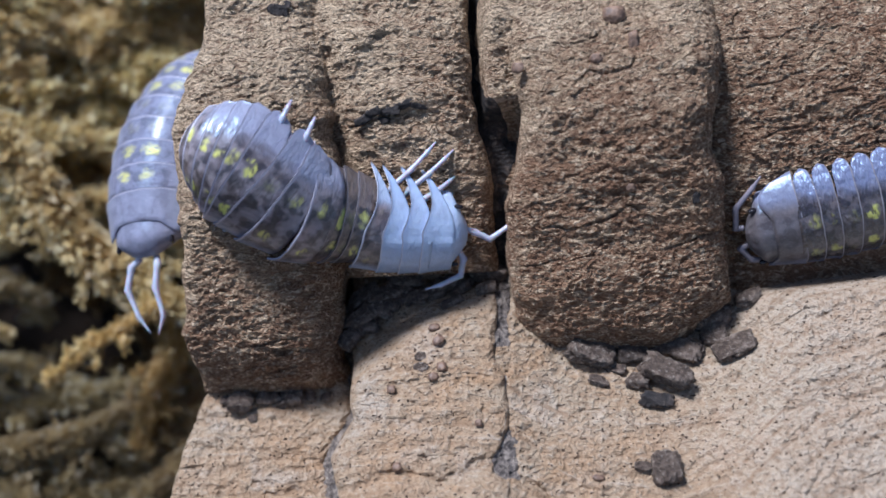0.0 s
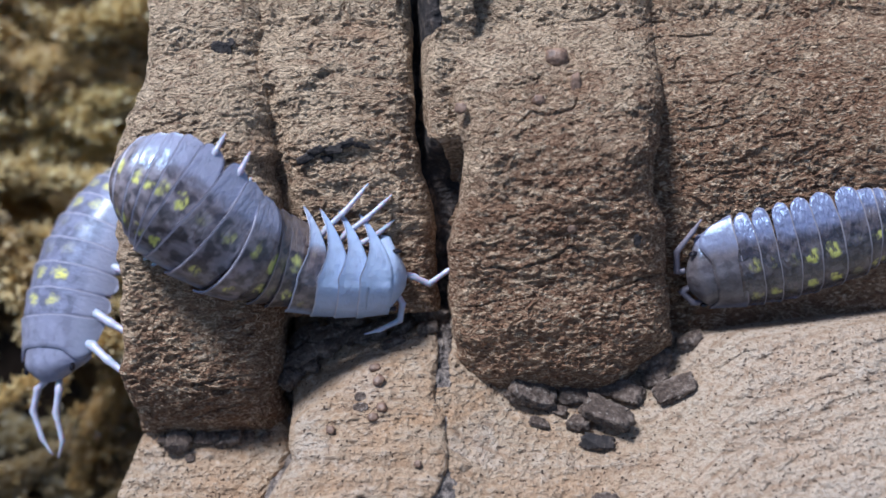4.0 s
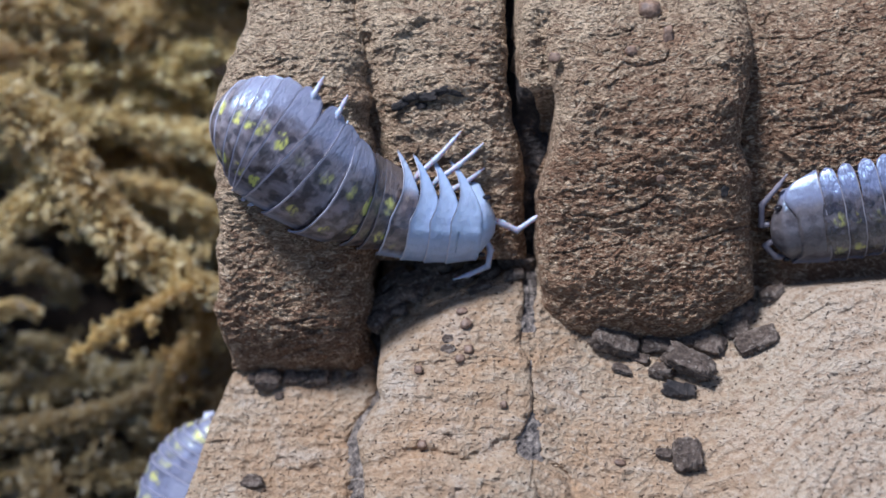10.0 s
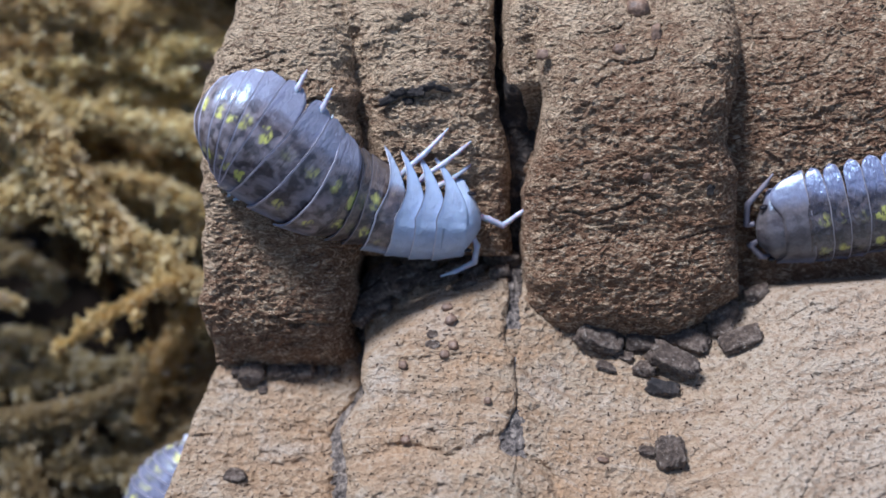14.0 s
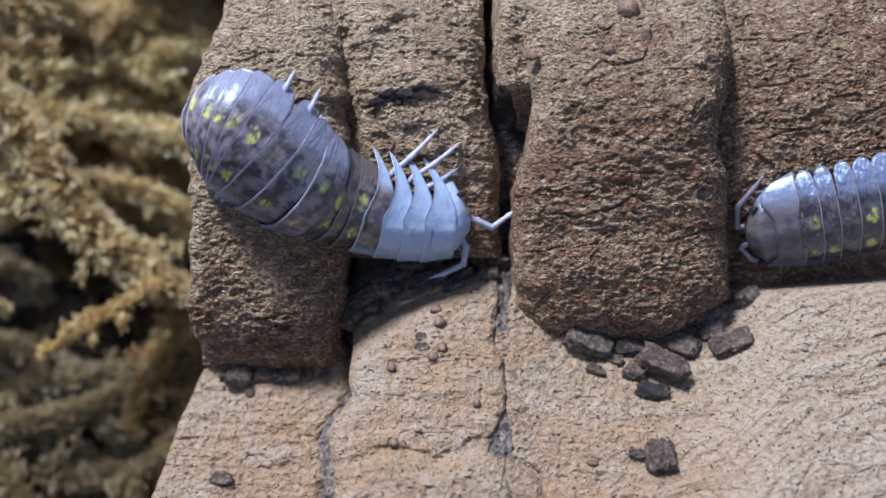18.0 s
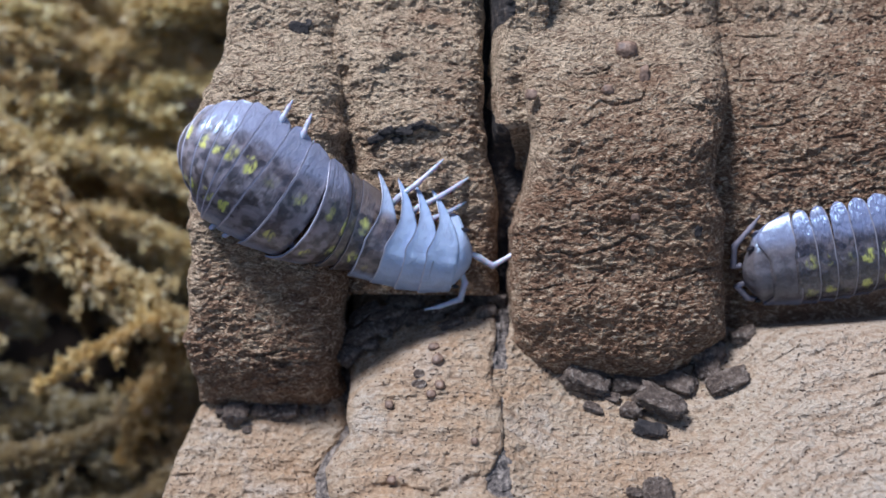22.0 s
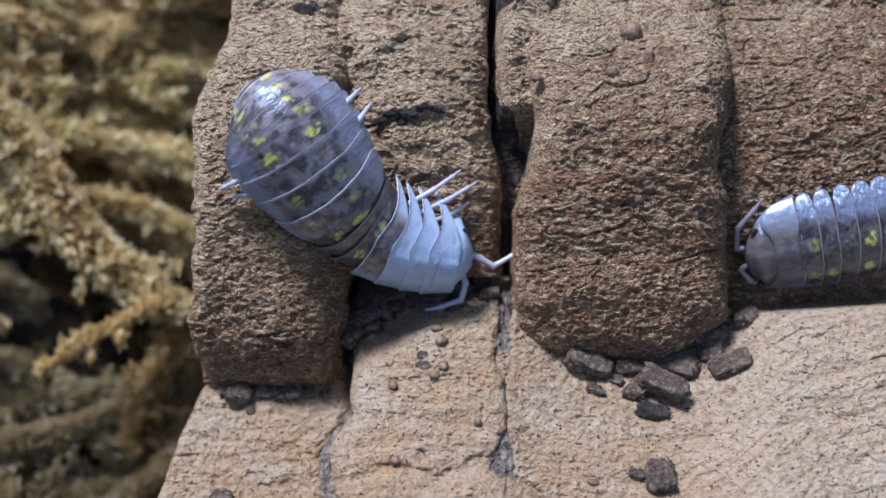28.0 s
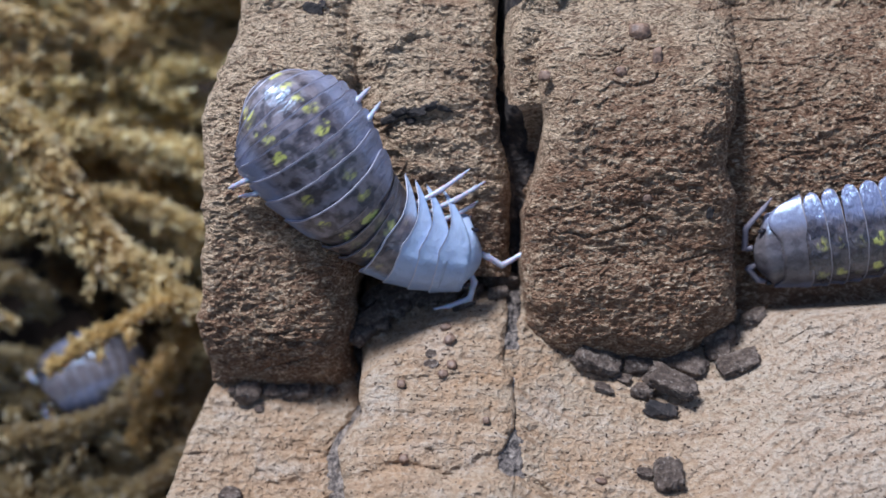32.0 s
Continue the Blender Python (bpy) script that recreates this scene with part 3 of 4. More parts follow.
# ---- droppings and grains ----
def lump(name, a, b, c, seed, mat, boxy=5.2, rough=0.30):
    """A worn lump, a x b x c mm, between a ball and a box."""
    rng = np.random.default_rng(seed)
    bm = bmesh.new()
    bmesh.ops.create_icosphere(bm, subdivisions=4 if boxy > 4 and a > 0.9 else 3, radius=1.0)
    off = rng.uniform(0, 50)
    cuts = [(Vector(rng.normal(size=3)).normalized(), rng.uniform(0.86, 1.02)) for _ in range(3)] if rough and boxy > 4 else []
    for vert in bm.verts:
        p = vert.co.normalized()
        r = (abs(p.x) ** boxy + abs(p.y) ** boxy + abs(p.z) ** boxy) ** (-1 / boxy)
        r *= 1 + rough * (0.55 * noise.noise(p * 2.1 + Vector((off, 0, 0))) + 0.5 * noise.noise(p * 6 + Vector((0, off, 0))) + 0.55 * noise.noise(p * 12 + Vector((0, 0, off))))
        q = p * r
        for way, far in cuts:
            q -= way * max(0.0, q.dot(way) - far)
        q *= 1 + 0.06 * noise.noise(p * 17 + Vector((off, off, 0))) if cuts else 1
        vert.co = Vector((q.x * a / 2, q.y * b / 2, q.z * c / 2)) * (1.02 * MM if cuts else MM)
    me = bpy.data.meshes.new(name)
    bm.to_mesh(me)
    bm.free()
    me.materials.append(mat)
    me.polygons.foreach_set("use_smooth", [True] * len(me.polygons))
    return me


def scatter(name, rows, face, mat, label, category, group, thick=0.8, sink=0.18, boxy=5.2, lift=0.0):
    for k, (u, v, a, b, turn) in enumerate(rows):
        f = face if callable(face) else (WALLS if face == "wall" else LEDGES)[ridge_at(u, face)]
        rough = wrinkles if face == "wall" else layers
        w, d = float(f(u, v)), 0.05
        deep = float(rough(np.float64(u), np.float64(v)))
        n = Vector((-(float(f(u + d, v)) - w) / d, -(float(f(u, v + d)) - w) / d, 1)).normalized()
        c = thick * min(a, b)
        x = Vector((math.cos(radians(turn)), math.sin(radians(turn)), 0))
        y = n.cross(x).normalized()
        x = y.cross(n)
        m = Matrix((x, y, n)).transposed().to_4x4()
        m.translation = (Vector((u, v, w + deep)) + n * (c * (0.5 - sink) + lift)) * MM
        ob = new(name, lump(name, a, b, c, 1000 + k * 7 + int(abs(u) * 50), mat, boxy))
        ob.matrix_basis = BARK @ m @ pose(0, 0, 0, 14 * math.sin(k * 2.3), 12 * math.cos(k * 1.7), 0)
        tagged(ob, label, category, group)


def ridge_at(u, face):
    edges = (-5.4, 2.4, 13.2) if face == "wall" else (-5.4, 2.5)
    return sum(u > e for e in edges)


scatter("dropping", [(6.73, -5.55, 2.23, 1.31, -15), (11.0, -5.5, 2.5, 1.05, -28), (8.9, -6.83, 1.09, 0.74, -10), (13.74, -5.51, 2.0, 1.03, 15),
                     (12.6, -4.14, 2.29, 1.31, 12), (11.31, -4.4, 1.03, 0.86, 20), (12.86, -4.95, 1.2, 0.97, 0), (14.73, -3.22, 1.26, 0.8, 10), (7.06, -6.76, 0.91, 0.46, -20), (8.06, -6.3, 0.74, 0.46, -30), (10.1, -4.85, 1.6, 0.8, -12), (8.3, -5.1, 0.8, 0.5, 10), (9.7, -5.9, 0.9, 0.7, 25), (7.7, -6.1, 0.6, 0.4, 15), (12.0, -5.5, 0.7, 0.5, -40), (5.9, -4.8, 0.9, 0.5, -50), (5.5, -4.2, 0.6, 0.4, -60), (9.3, -6.25, 0.6, 0.45, 40)],
        "ledge", M_CRUMB, "dark brown oblong dropping at the foot of the ridge", "dropping", "droppings")
scatter("dropping", [(10.35, -6.75, 2.3, 1.05, -32)], "ledge", M_CRUMB, "dark brown oblong dropping on top of the pile", "dropping", "droppings", lift=0.45)
scatter("dropping", [(9.72, -7.75, 1.5, 0.7, -8)], "ledge", M_BLACK, "black shiny crumb at the edge of the pile", "crumb", "droppings")
scatter("dropping", [(8.81, -5.65, 1.31, 0.95, 0)], "ledge", M_CRUMB, "short brown dropping in the pile", "crumb", "droppings")
scatter("dropping", [(14.39, -2.12, 1.71, 1.43, 0), (13.3, -2.9, 0.9, 0.7, 0)],
        "ledge", M_CRUMB, "dark crumb in the hollow under the wall", "crumb", "crumbs in the hollows", sink=0.45)
scatter("dropping", [(-2.95, -2.45, 2.3, 0.75, 25), (-4.5, -3.7, 2.0, 0.9, 30), (-0.47, -2.3, 2.6, 0.7, 12), (2.04, -1.85, 1.83, 0.97, -5), (-2.24, -1.8, 1.7, 0.8, 0), (-4.25, -2.7, 1.8, 0.86, 30), (0.61, -1.7, 1.43, 0.74, 0), (-3.6, -3.2, 1.3, 0.8, -20), (-5.0, -4.6, 1.1, 0.8, 60), (-1.6, -2.6, 1.5, 0.6, 20)],
        "ledge", M_CRUMB, "dark brown crumb in the hollow under the wall", "crumb", "crumbs in the hollows", sink=-0.1)
crumbs = np.random.default_rng(5)
scatter("dropping", [(round(u, 2), round(-1.95 - 0.27 * (2.5 - u) + crumbs.uniform(-0.3, 0.9), 2), round(crumbs.uniform(0.5, 1.2), 2), round(crumbs.uniform(0.35, 0.65), 2), round(crumbs.uniform(-40, 60))) for u in np.linspace(-5.0, 2.3, 18)],
        "ledge", M_CRUMB, "small dark crumb in the hollow under the wall", "crumb", "crumbs in the hollows", sink=0.1, thick=1.0)
scatter("dropping", [(9.77, -10.62, 1.2, 1.43, 5), (8.72, -10.45, 0.74, 0.46, 0)], "ledge", M_CRUMB, "grey-brown square crumb lying on the pale ledge", "crumb", "droppings")
scatter("dropping", [(-10.8, -7.6, 1.2, 1.05, 0), (-9.6, -7.4, 0.9, 0.65, 0), (-8.3, -7.45, 1.4, 0.8, 5), (-10.16, -8.3, 0.46, 0.34, 0), (-6.48, -7.4, 0.5, 0.4, 0), (-9.05, -7.35, 0.6, 0.5, 10), (-7.3, -7.35, 0.6, 0.45, -10), (-11.6, -7.4, 0.5, 0.4, 0)],
        "ledge", M_CRUMB, "dark crumb along the foot of the ridge", "crumb", "droppings")
scatter("grain", [(-0.76, -3.88, 0.55, 0.36, 30), (-0.59, -4.47, 0.6, 0.48, 50), (-0.46, -5.65, 0.48, 0.46, 0), (-0.87, -6.06, 0.5, 0.38, 20), (-2.87, -6.58, 0.4, 0.38, 0), (-2.62, -9.86, 0.46, 0.4, 0), (1.2, -8.11, 0.34, 0.34, 0), (6.62, -10.81, 0.57, 0.29, 0)],
        "ledge", M_SEED, "small roundish reddish brown grain on the ledge", "grain", "grains", boxy=2.9, sink=0.3, thick=0.85)
scatter("grain", [(-1.45, -5.1, 0.6, 0.5, 0), (-1.45, -5.55, 0.74, 0.45, 0), (-11.31, -12.19, 1.31, 0.74, -10)], "ledge", M_CRUMB, "dark knot sunk into the pale cork", "knot", "grains", boxy=2.2, sink=0.6, thick=0.5)
scatter("grain", [(7.27, 8.5, 0.6, 0.5, 0), (8.24, 10.54, 1.09, 0.86, 0), (3.68, 8.24, 0.57, 0.51, 0), (9.03, 9.25, 0.51, 0.91, 0), (8.65, 2.55, 0.51, 0.46, 0)], "wall", M_SEED, "reddish brown wart on the bark wall", "wart", "grains", boxy=2.6, sink=0.5)
scatter("grain", [(11.74, 1.94, 0.46, 0.6, 0), (-7.6, 11.7, 1.0, 0.6, -20), (-7.2, 11.95, 0.5, 0.4, 40)], "wall", M_BLACK, "black pit in the bark wall", "pit", "grains", boxy=2.3, sink=0.35, thick=0.25)

scatter("flake", [(-3.7, 6.35, 0.9, 0.35, 25), (-3.2, 6.7, 0.8, 0.4, 30), (-2.4, 6.75, 1.0, 0.4, 5), (-1.7, 7.0, 0.9, 0.35, 20), (-1.0, 6.9, 0.8, 0.3, -15), (-2.8, 6.3, 0.7, 0.3, 10)],
        "wall", M_BLACK, "charred flake peeling from a fold of the bark", "bark flake", "bark flakes", sink=-0.2, thick=0.7)
scatter("flake", [(-3.45, 6.62, 0.7, 0.22, 28), (-2.0, 6.98, 0.8, 0.22, 12), (-2.75, 6.8, 0.5, 0.2, 40)],
        "wall", M_CRUST, "small pale grey flake on a charred fold", "bark flake", "bark flakes", sink=-0.5, thick=0.7)


# ---- woodlice ----
# kind, length, half width, height (mm), tip of the side plates: how far it is swept to a point, chalky or not
PLAIN = [("head", 1.3, 2.35, 1.85, 0, 0), ("thorax_plate", 2.3, 3.0, 2.15, 0.55, 0), ("thorax_plate", 1.5, 3.0, 2.25, 0.45, 0), ("thorax_plate", 1.5, 3.15, 2.35, 0.45, 0),
         ("thorax_plate", 1.5, 3.25, 2.4, 0.45, 0), ("thorax_plate", 1.5, 3.3, 2.4, 0.45, 0), ("thorax_plate", 1.45, 3.25, 2.35, 0.45, 0), ("thorax_plate", 1.4, 3.15, 2.3, 0.45, 0),
         ("tail_plate", 0.55, 2.95, 2.15, 0.3, 0), ("tail_plate", 0.55, 2.8, 2.05, 0.3, 0), ("tail_plate", 0.55, 2.6, 1.9, 0.3, 0), ("tail_plate", 0.55, 2.3, 1.7, 0.3, 0),
         ("tail_plate", 0.55, 1.9, 1.45, 0.3, 0), ("telson", 0.8, 1.3, 1.0, 0, 0)]
# the resting one: short plates in front, long ones behind
RESTING = [(name, long, *rest) for long, (name, _, *rest) in zip((1.3, 2.3, 1.25, 1.2, 1.25, 1.45, 1.7, 1.75, 0.7, 0.7, 0.7, 0.7, 0.7, 0.9), PLAIN)]
# the climber has half cast its skin: a narrow white front, bare rings, a broad grey rear
CASTING = [("head", 0.85, 1.95, 1.65, 0, 2), ("thorax_plate", 1.3, 2.3, 1.95, 0.95, 2), ("thorax_plate", 1.2, 2.4, 2.05, 0.95, 2), ("thorax_plate", 1.2, 2.45, 2.1, 0.95, 2),
           ("thorax_plate", 1.2, 2.45, 2.1, 0.95, 1), ("skin_ring", 0.9, 2.38, 2.06, 0, 3), ("skin_ring", 0.92, 2.5, 2.1, 0, 3), ("skin_ring", 0.95, 2.68, 2.18, 0, 3),
           ("thorax_plate", 1.25, 2.9, 2.28, 0.34, 0), ("thorax_plate", 1.3, 3.15, 2.38, 0.35, 0), ("thorax_plate", 1.25, 3.35, 2.46, 0.3, 0), ("thorax_plate", 1.15, 3.42, 2.5, 0.3, 0),
           ("tail_plate", 0.48, 3.35, 2.45, 0.3, 0), ("tail_plate", 0.48, 3.15, 2.35, 0.3, 0), ("tail_plate", 0.48, 2.9, 2.2, 0.3, 0), ("tail_plate", 0.48, 2.55, 2.0, 0.3, 0),
           ("tail_plate", 0.48, 2.1, 1.75, 0.3, 0), ("telson", 0.75, 1.5, 1.3, 0, 0)]


def plate_mesh(name, L, w, h, tip, mats, seed=0, ends=(1, 1)):
    """An arched plate with thickness; tip chooses its side lobes, ends its width towards nose and tail."""
    ns, nx = 41, 9
    s = np.linspace(-1, 1, ns)
    top = 1.22
    phi = s * top
    y0 = w * np.sin(phi) / math.sin(top)
    z0 = h * (np.cos(phi) - math.cos(top)) / (1 - math.cos(top))
    a = np.abs(s)
    out = np.clip((a - 0.42) / 0.58, 0, 1)
    lobe = lambda start: np.sqrt(np.clip(1 - np.clip((a - start) / (1 - start), 0, 1) ** 3, 0, 1))
    cap = lambda start: np.sqrt(np.clip(1 - np.clip((a - start) / (1 - start), 0, 1) ** 2, 0, 1))
    xf, xb = L * 0.72 + 0 * a, -L * 0.62 + 0 * a
    flare = 0 * a
    if tip > 0.6:
        # on its stretched side, curved horns that stand apart; rounded lobes on the other
        horn = np.clip((s - 0.12) / 0.88, 0, 1)
        xf = np.where(s > 0, L * 0.62 - 1.30 * L * horn**2.0, L * 0.62 - 0.3 * L * (1 - cap(0.8)))
        xb = np.where(s > 0, -L * 0.62 + 0.30 * L * np.sin(math.pi * horn) ** 1.2 - 0.12 * L * horn**3, -L * 0.60 + 0.35 * L * (1 - cap(0.75)))
        flare = np.where(s > 0, 0.24 * w * horn**1.7, 0)
    elif tip > 0.5:
        # front shield, reaching round the head
        xf = L * (0.35 + 0.55 * out)
        xf = -0.55 * L + (xf + 0.55 * L) * (0.06 + 0.94 * cap(0.62))
        xb = -L * 0.55 + 0 * a
        flare = 0.06 * w * out
    elif tip > 0.4:
        # tongues with round ends and gaps between
        sm = out * out * (3 - 2 * out)
        hl = (0.55 - 0.05 * np.clip(sm * 1.6, 0, 1)) * L * (0.10 + 0.90 * lobe(0.72))
        xf = np.where(a < 0.5, L * 0.68, -0.05 * L + hl)
        xb = np.where(a < 0.5, -L * 0.6, -0.05 * L - hl)
        k = np.clip((a - 0.40) / 0.16, 0, 1)
        xf, xb = L * 0.68 * (1 - k) + (-0.05 * L + hl) * k, -L * 0.6 * (1 - k) + (-0.05 * L - hl) * k
        flare = 0.10 * w * out
    elif name == "thorax_plate":
        c = cap(0.78)
        xb = -L * 0.62 - 0.14 * L * out**2 + (1 - c) * 0.36 * L
        xf = L * (0.62 if tip == 0.34 else 0.72) - 0.30 * L * out**2 - (1 - c) * 0.36 * L
    if name == "head":
        xf, xb, flare = L * (0.66 - 0.70 * a**2.4), -L * 0.95 + 0 * a, 0 * a
    elif name == "telson":
        xf, xb, flare = L * (0.6 - 0.1 * a**2), -L * (0.6 - 0.55 * a**2.2), 0 * a
    elif name == "tail_plate":
        xf, xb = L * 1.8 + 0 * a, -L * 0.72 - 0.40 * L * a**2 + (1 - cap(0.88)) * 0.5 * L
    elif name == "skin_ring":
        xf, xb = L * 0.62 + 0 * a, -L * 0.66 - 0.06 * L * a**2
    lap = np.where(s > 0, 0.07, 0.025) if tip > 0.6 else 0.05 if tip in (0.3, 0.34, 0.35) else 0.038
    verts, faces, slots = [], [], []
    wave = 0.012 * np.sin(s * 9 + seed * 1.7) + 0.008 * np.sin(s * 23 + seed)
    for layer, off in ((0, 0.0), (1, -0.10)):
        for k in range(nx):
            f = (0, 0.15, 0.3, 0.45, 0.6, 0.75, 0.88, 0.95, 1.0)[k]
            x = xf + (xb - xf) * f + (wave * f if name != "head" else 0)
            # as wide as the neighbour at each end, tucked under it in front
            at = np.clip(0.5 - x / L, -1.2, 1.4)
            g = ends[0] + (ends[1] - ends[0]) * np.clip(at, 0, 1)
            g = g * (1 - lap + lap * np.clip(at, -1.0, 1)) + np.where((s > 0) & (tip > 0.6), 0.03, 0.008) * max(0, (f - 0.85) / 0.15)
            if name == "head":
                g = 0.46 + 0.54 * math.sin(min(1, f * 1.6 + 0.1) * math.pi / 2) + 0 * at
            elif name == "telson":
                g = 1.0 - 0.25 * np.clip(at, 0, 1.4) ** 2
            elif name == "skin_ring":
                g = g * (0.945 + 0.065 * f)
            for i in range(ns):
                verts.append((x[i] * MM, (y0[i] * g[i] * (1 + off / w) + math.copysign(flare[i], s[i])) * MM, z0[i] * (g[i] + off / h) * MM))
    idx = lambda l, k, i: l * nx * ns + k * ns + i
    for k in range(nx - 1):
        for i in range(ns - 1):
            faces.append((idx(0, k, i), idx(0, k, i + 1), idx(0, k + 1, i + 1), idx(0, k + 1, i)))
            slots.append(1 if k == nx - 2 and name != "head" else 0)
            faces.append((idx(1, k, i), idx(1, k + 1, i), idx(1, k + 1, i + 1), idx(1, k, i + 1)))
            slots.append(0)
    for i in range(ns - 1):
        for k in (0, nx - 1):
            faces.append((idx(0, k, i), idx(1, k, i), idx(1, k, i + 1), idx(0, k, i + 1)))
            slots.append(1 if k else 0)
    for k in range(nx - 1):
        for i in (0, ns - 1):
            faces.append((idx(0, k, i), idx(0, k + 1, i), idx(1, k + 1, i), idx(1, k, i)))
            slots.append(1)
    return mesh_of(name, verts, faces, mats, slots)


def tube(points, radii, sides=8):
    """A jointed tube through points (mm), with round ends."""
    pts = [Vector(p) for p in points]
    verts, faces = [], []
    for i, p in enumerate(pts):
        d = (pts[min(i + 1, len(pts) - 1)] - pts[max(i - 1, 0)]).normalized()
        q = d.to_track_quat("Z", "Y")
        for k in range(sides):
            a = 2 * math.pi * k / sides
            verts.append((p + q @ Vector((radii[i] * math.cos(a), radii[i] * math.sin(a), 0))) * MM)
    for i in range(len(pts) - 1):
        for k in range(sides):
            j = (k + 1) % sides
            faces.append((i * sides + k, i * sides + j, (i + 1) * sides + j, (i + 1) * sides + k))
    faces.append(list(range(sides))[::-1])
    faces.append([(len(pts) - 1) * sides + k for k in range(sides)])
    return verts, faces


def limb_points(stops, radii, per=4):
    """Straight joints with a slight swelling at each knee."""
    pts, rad = [], []
    for i in range(len(stops) - 1):
        a, b = Vector(stops[i]), Vector(stops[i + 1])
        for k in range(per):
            f = k / per
            pts.append(a.lerp(b, f))
            rad.append((radii[i] * (1 - f) + radii[i + 1] * f) * (1.15 if k == 0 and i else 0.95))
    pts.append(Vector(stops[-1]))
    rad.append(radii[-1])
    return pts, rad


def leg_mesh(sgn, reach, lean, root, thick=1.0):
    stops = [(0, sgn * root, 0.3), (0.25 * lean, sgn * (root + 0.45 * reach), 0.45), (0.7 * lean, sgn * (root + 0.85 * reach), 0.25), (1.1 * lean, sgn * (root + 1.25 * reach), -0.1), (1.3 * lean, sgn * (root + 1.45 * reach), -0.35)]
    pts, rad = limb_points(stops, [thick * r for r in (0.17, 0.155, 0.135, 0.105, 0.045)])
    return mesh_of("leg", *tube(pts, rad), M_LEG)


def feeler_mesh(stops, mat, thick=1.0):
    pts, rad = limb_points(stops, [thick * r for r in (0.13, 0.14, 0.13, 0.10, 0.035)][: len(stops)])
    return mesh_of("antenna", *tube(pts, rad), mat)


def frame_along(points, ups, kinds):
    """Poses of all plates along a spine of points (mm, nose to tail), each with its way up."""
    P = [Vector(p) for p in points]
    n = 200
    fine, upv = [], []
    for k in range(n + 1):
        t = k / n * (len(P) - 1)
        i = min(int(t), len(P) - 2)
        f = t - i
        a, b, c, d = P[max(i - 1, 0)], P[i], P[i + 1], P[min(i + 2, len(P) - 1)]
        fine.append(0.5 * (2 * b + (c - a) * f + (2 * a - 5 * b + 4 * c - d) * f * f + (3 * b - a - 3 * c + d) * f**3))
        tu = k / n * (len(ups) - 1)
        j = min(int(tu), len(ups) - 2)
        upv.append(Vector(ups[j]).normalized().lerp(Vector(ups[j + 1]).normalized(), tu - j))
    run = [0.0]
    for a, b in zip(fine, fine[1:]):
        run.append(run[-1] + (b - a).length)
    out, s = [], 0.0
    total = sum(k[1] for k in kinds)
    for _, L, *_r in kinds:
        want = (s + L / 2) / total * run[-1]
        s += L
        i = min(max(int(np.searchsorted(run, want)), 1), n)
        f = (want - run[i - 1]) / max(run[i] - run[i - 1], 1e-9)
        p = fine[i - 1].lerp(fine[i], f)
        i0, i1 = max(i - 8, 0), min(i + 8, n)
        x = (fine[i0] - fine[i1]).normalized()
        z = upv[i]
        y = z.cross(x).normalized()
        z = x.cross(y)
        m = Matrix((x, y, z)).transposed().to_4x4()
        m.translation = p * MM
        out.append(m)
    return out


def woodlouse(base, poses, kinds, long, wide, label, feelers, legs, grey):
    """base: pose in the world; poses: of the plates, in its space; long and wide: scale of the plates; legs: reach and lean of each."""
    ob = thing("woodlouse", base, label, "woodlouse", "woodlice")
    plates = []
    for i, ((pname, L, w, h, tip, skin), m) in enumerate(zip(kinds, poses)):
        rim = M_RIM_DIM if grey is M_REST else M_RIM_GREY
        mats = [((M_LILAC_PLAIN if grey is M_LILAC else M_SHIELD) if tip == 0.55 or pname == "head" else grey, M_MIXED, M_PALE, M_RING)[skin], (rim, M_RIM, M_RIM, M_RIM_DIM)[skin]]
        near = [kinds[j][2] if 0 <= j < len(kinds) and kinds[j][5] == skin else w for j in (i - 1, i + 1)]
        plate = part(pname, plate_mesh(pname, L * long, w * wide, h * wide, tip, mats, i, [(n + w) / 2 / w for n in near]), ob, ("", "white-edged shell plate", "chalky white shell plate", "dark bare skin ring")[skin], m)
        plates.append(plate)
        if pname == "thorax_plate":
            for sgn in (-1, 1):
                reach, lean = legs(i, sgn)
                if reach:
                    part("leg", leg_mesh(sgn, reach, lean, w * wide - 1.2, 1.6 if grey is M_LILAC else 1.0), plate)
        elif pname == "head":
            for sgn, stops in zip((-1, 1), feelers):
                part("antenna", feeler_mesh([(x, sgn * y, z) for x, y, z in stops], M_FEELER if grey is M_REST else M_LEG, 1.35 if grey is M_LILAC else 1.2), plate)
                bm = bmesh.new()
                bmesh.ops.create_icosphere(bm, subdivisions=2, radius=0.2 * MM, matrix=Matrix.Translation((0.0, sgn * 1.3 * w / 1.75 * wide * MM, 0.85 * wide * MM)) @ Matrix.Diagonal((1.2, 0.6, 0.8, 1)))
                me = bpy.data.meshes.new("eye")
                bm.to_mesh(me)
                bm.free()
                me.materials.append(M_EYE)
                part("eye", me, plate, "black eye")
        elif pname == "telson":
            for sgn in (-1, 1):
                pts, rad = limb_points([(0.2, sgn * 0.9, 0.2), (-0.3, sgn * 1.05, 0.2), (-0.65, sgn * 0.95, 0.15)], [0.22, 0.3, 0.12], 3)
                part("tail_flap", mesh_of("tail_flap", *tube(pts, rad), M_RIM), plate)
    return ob, plates


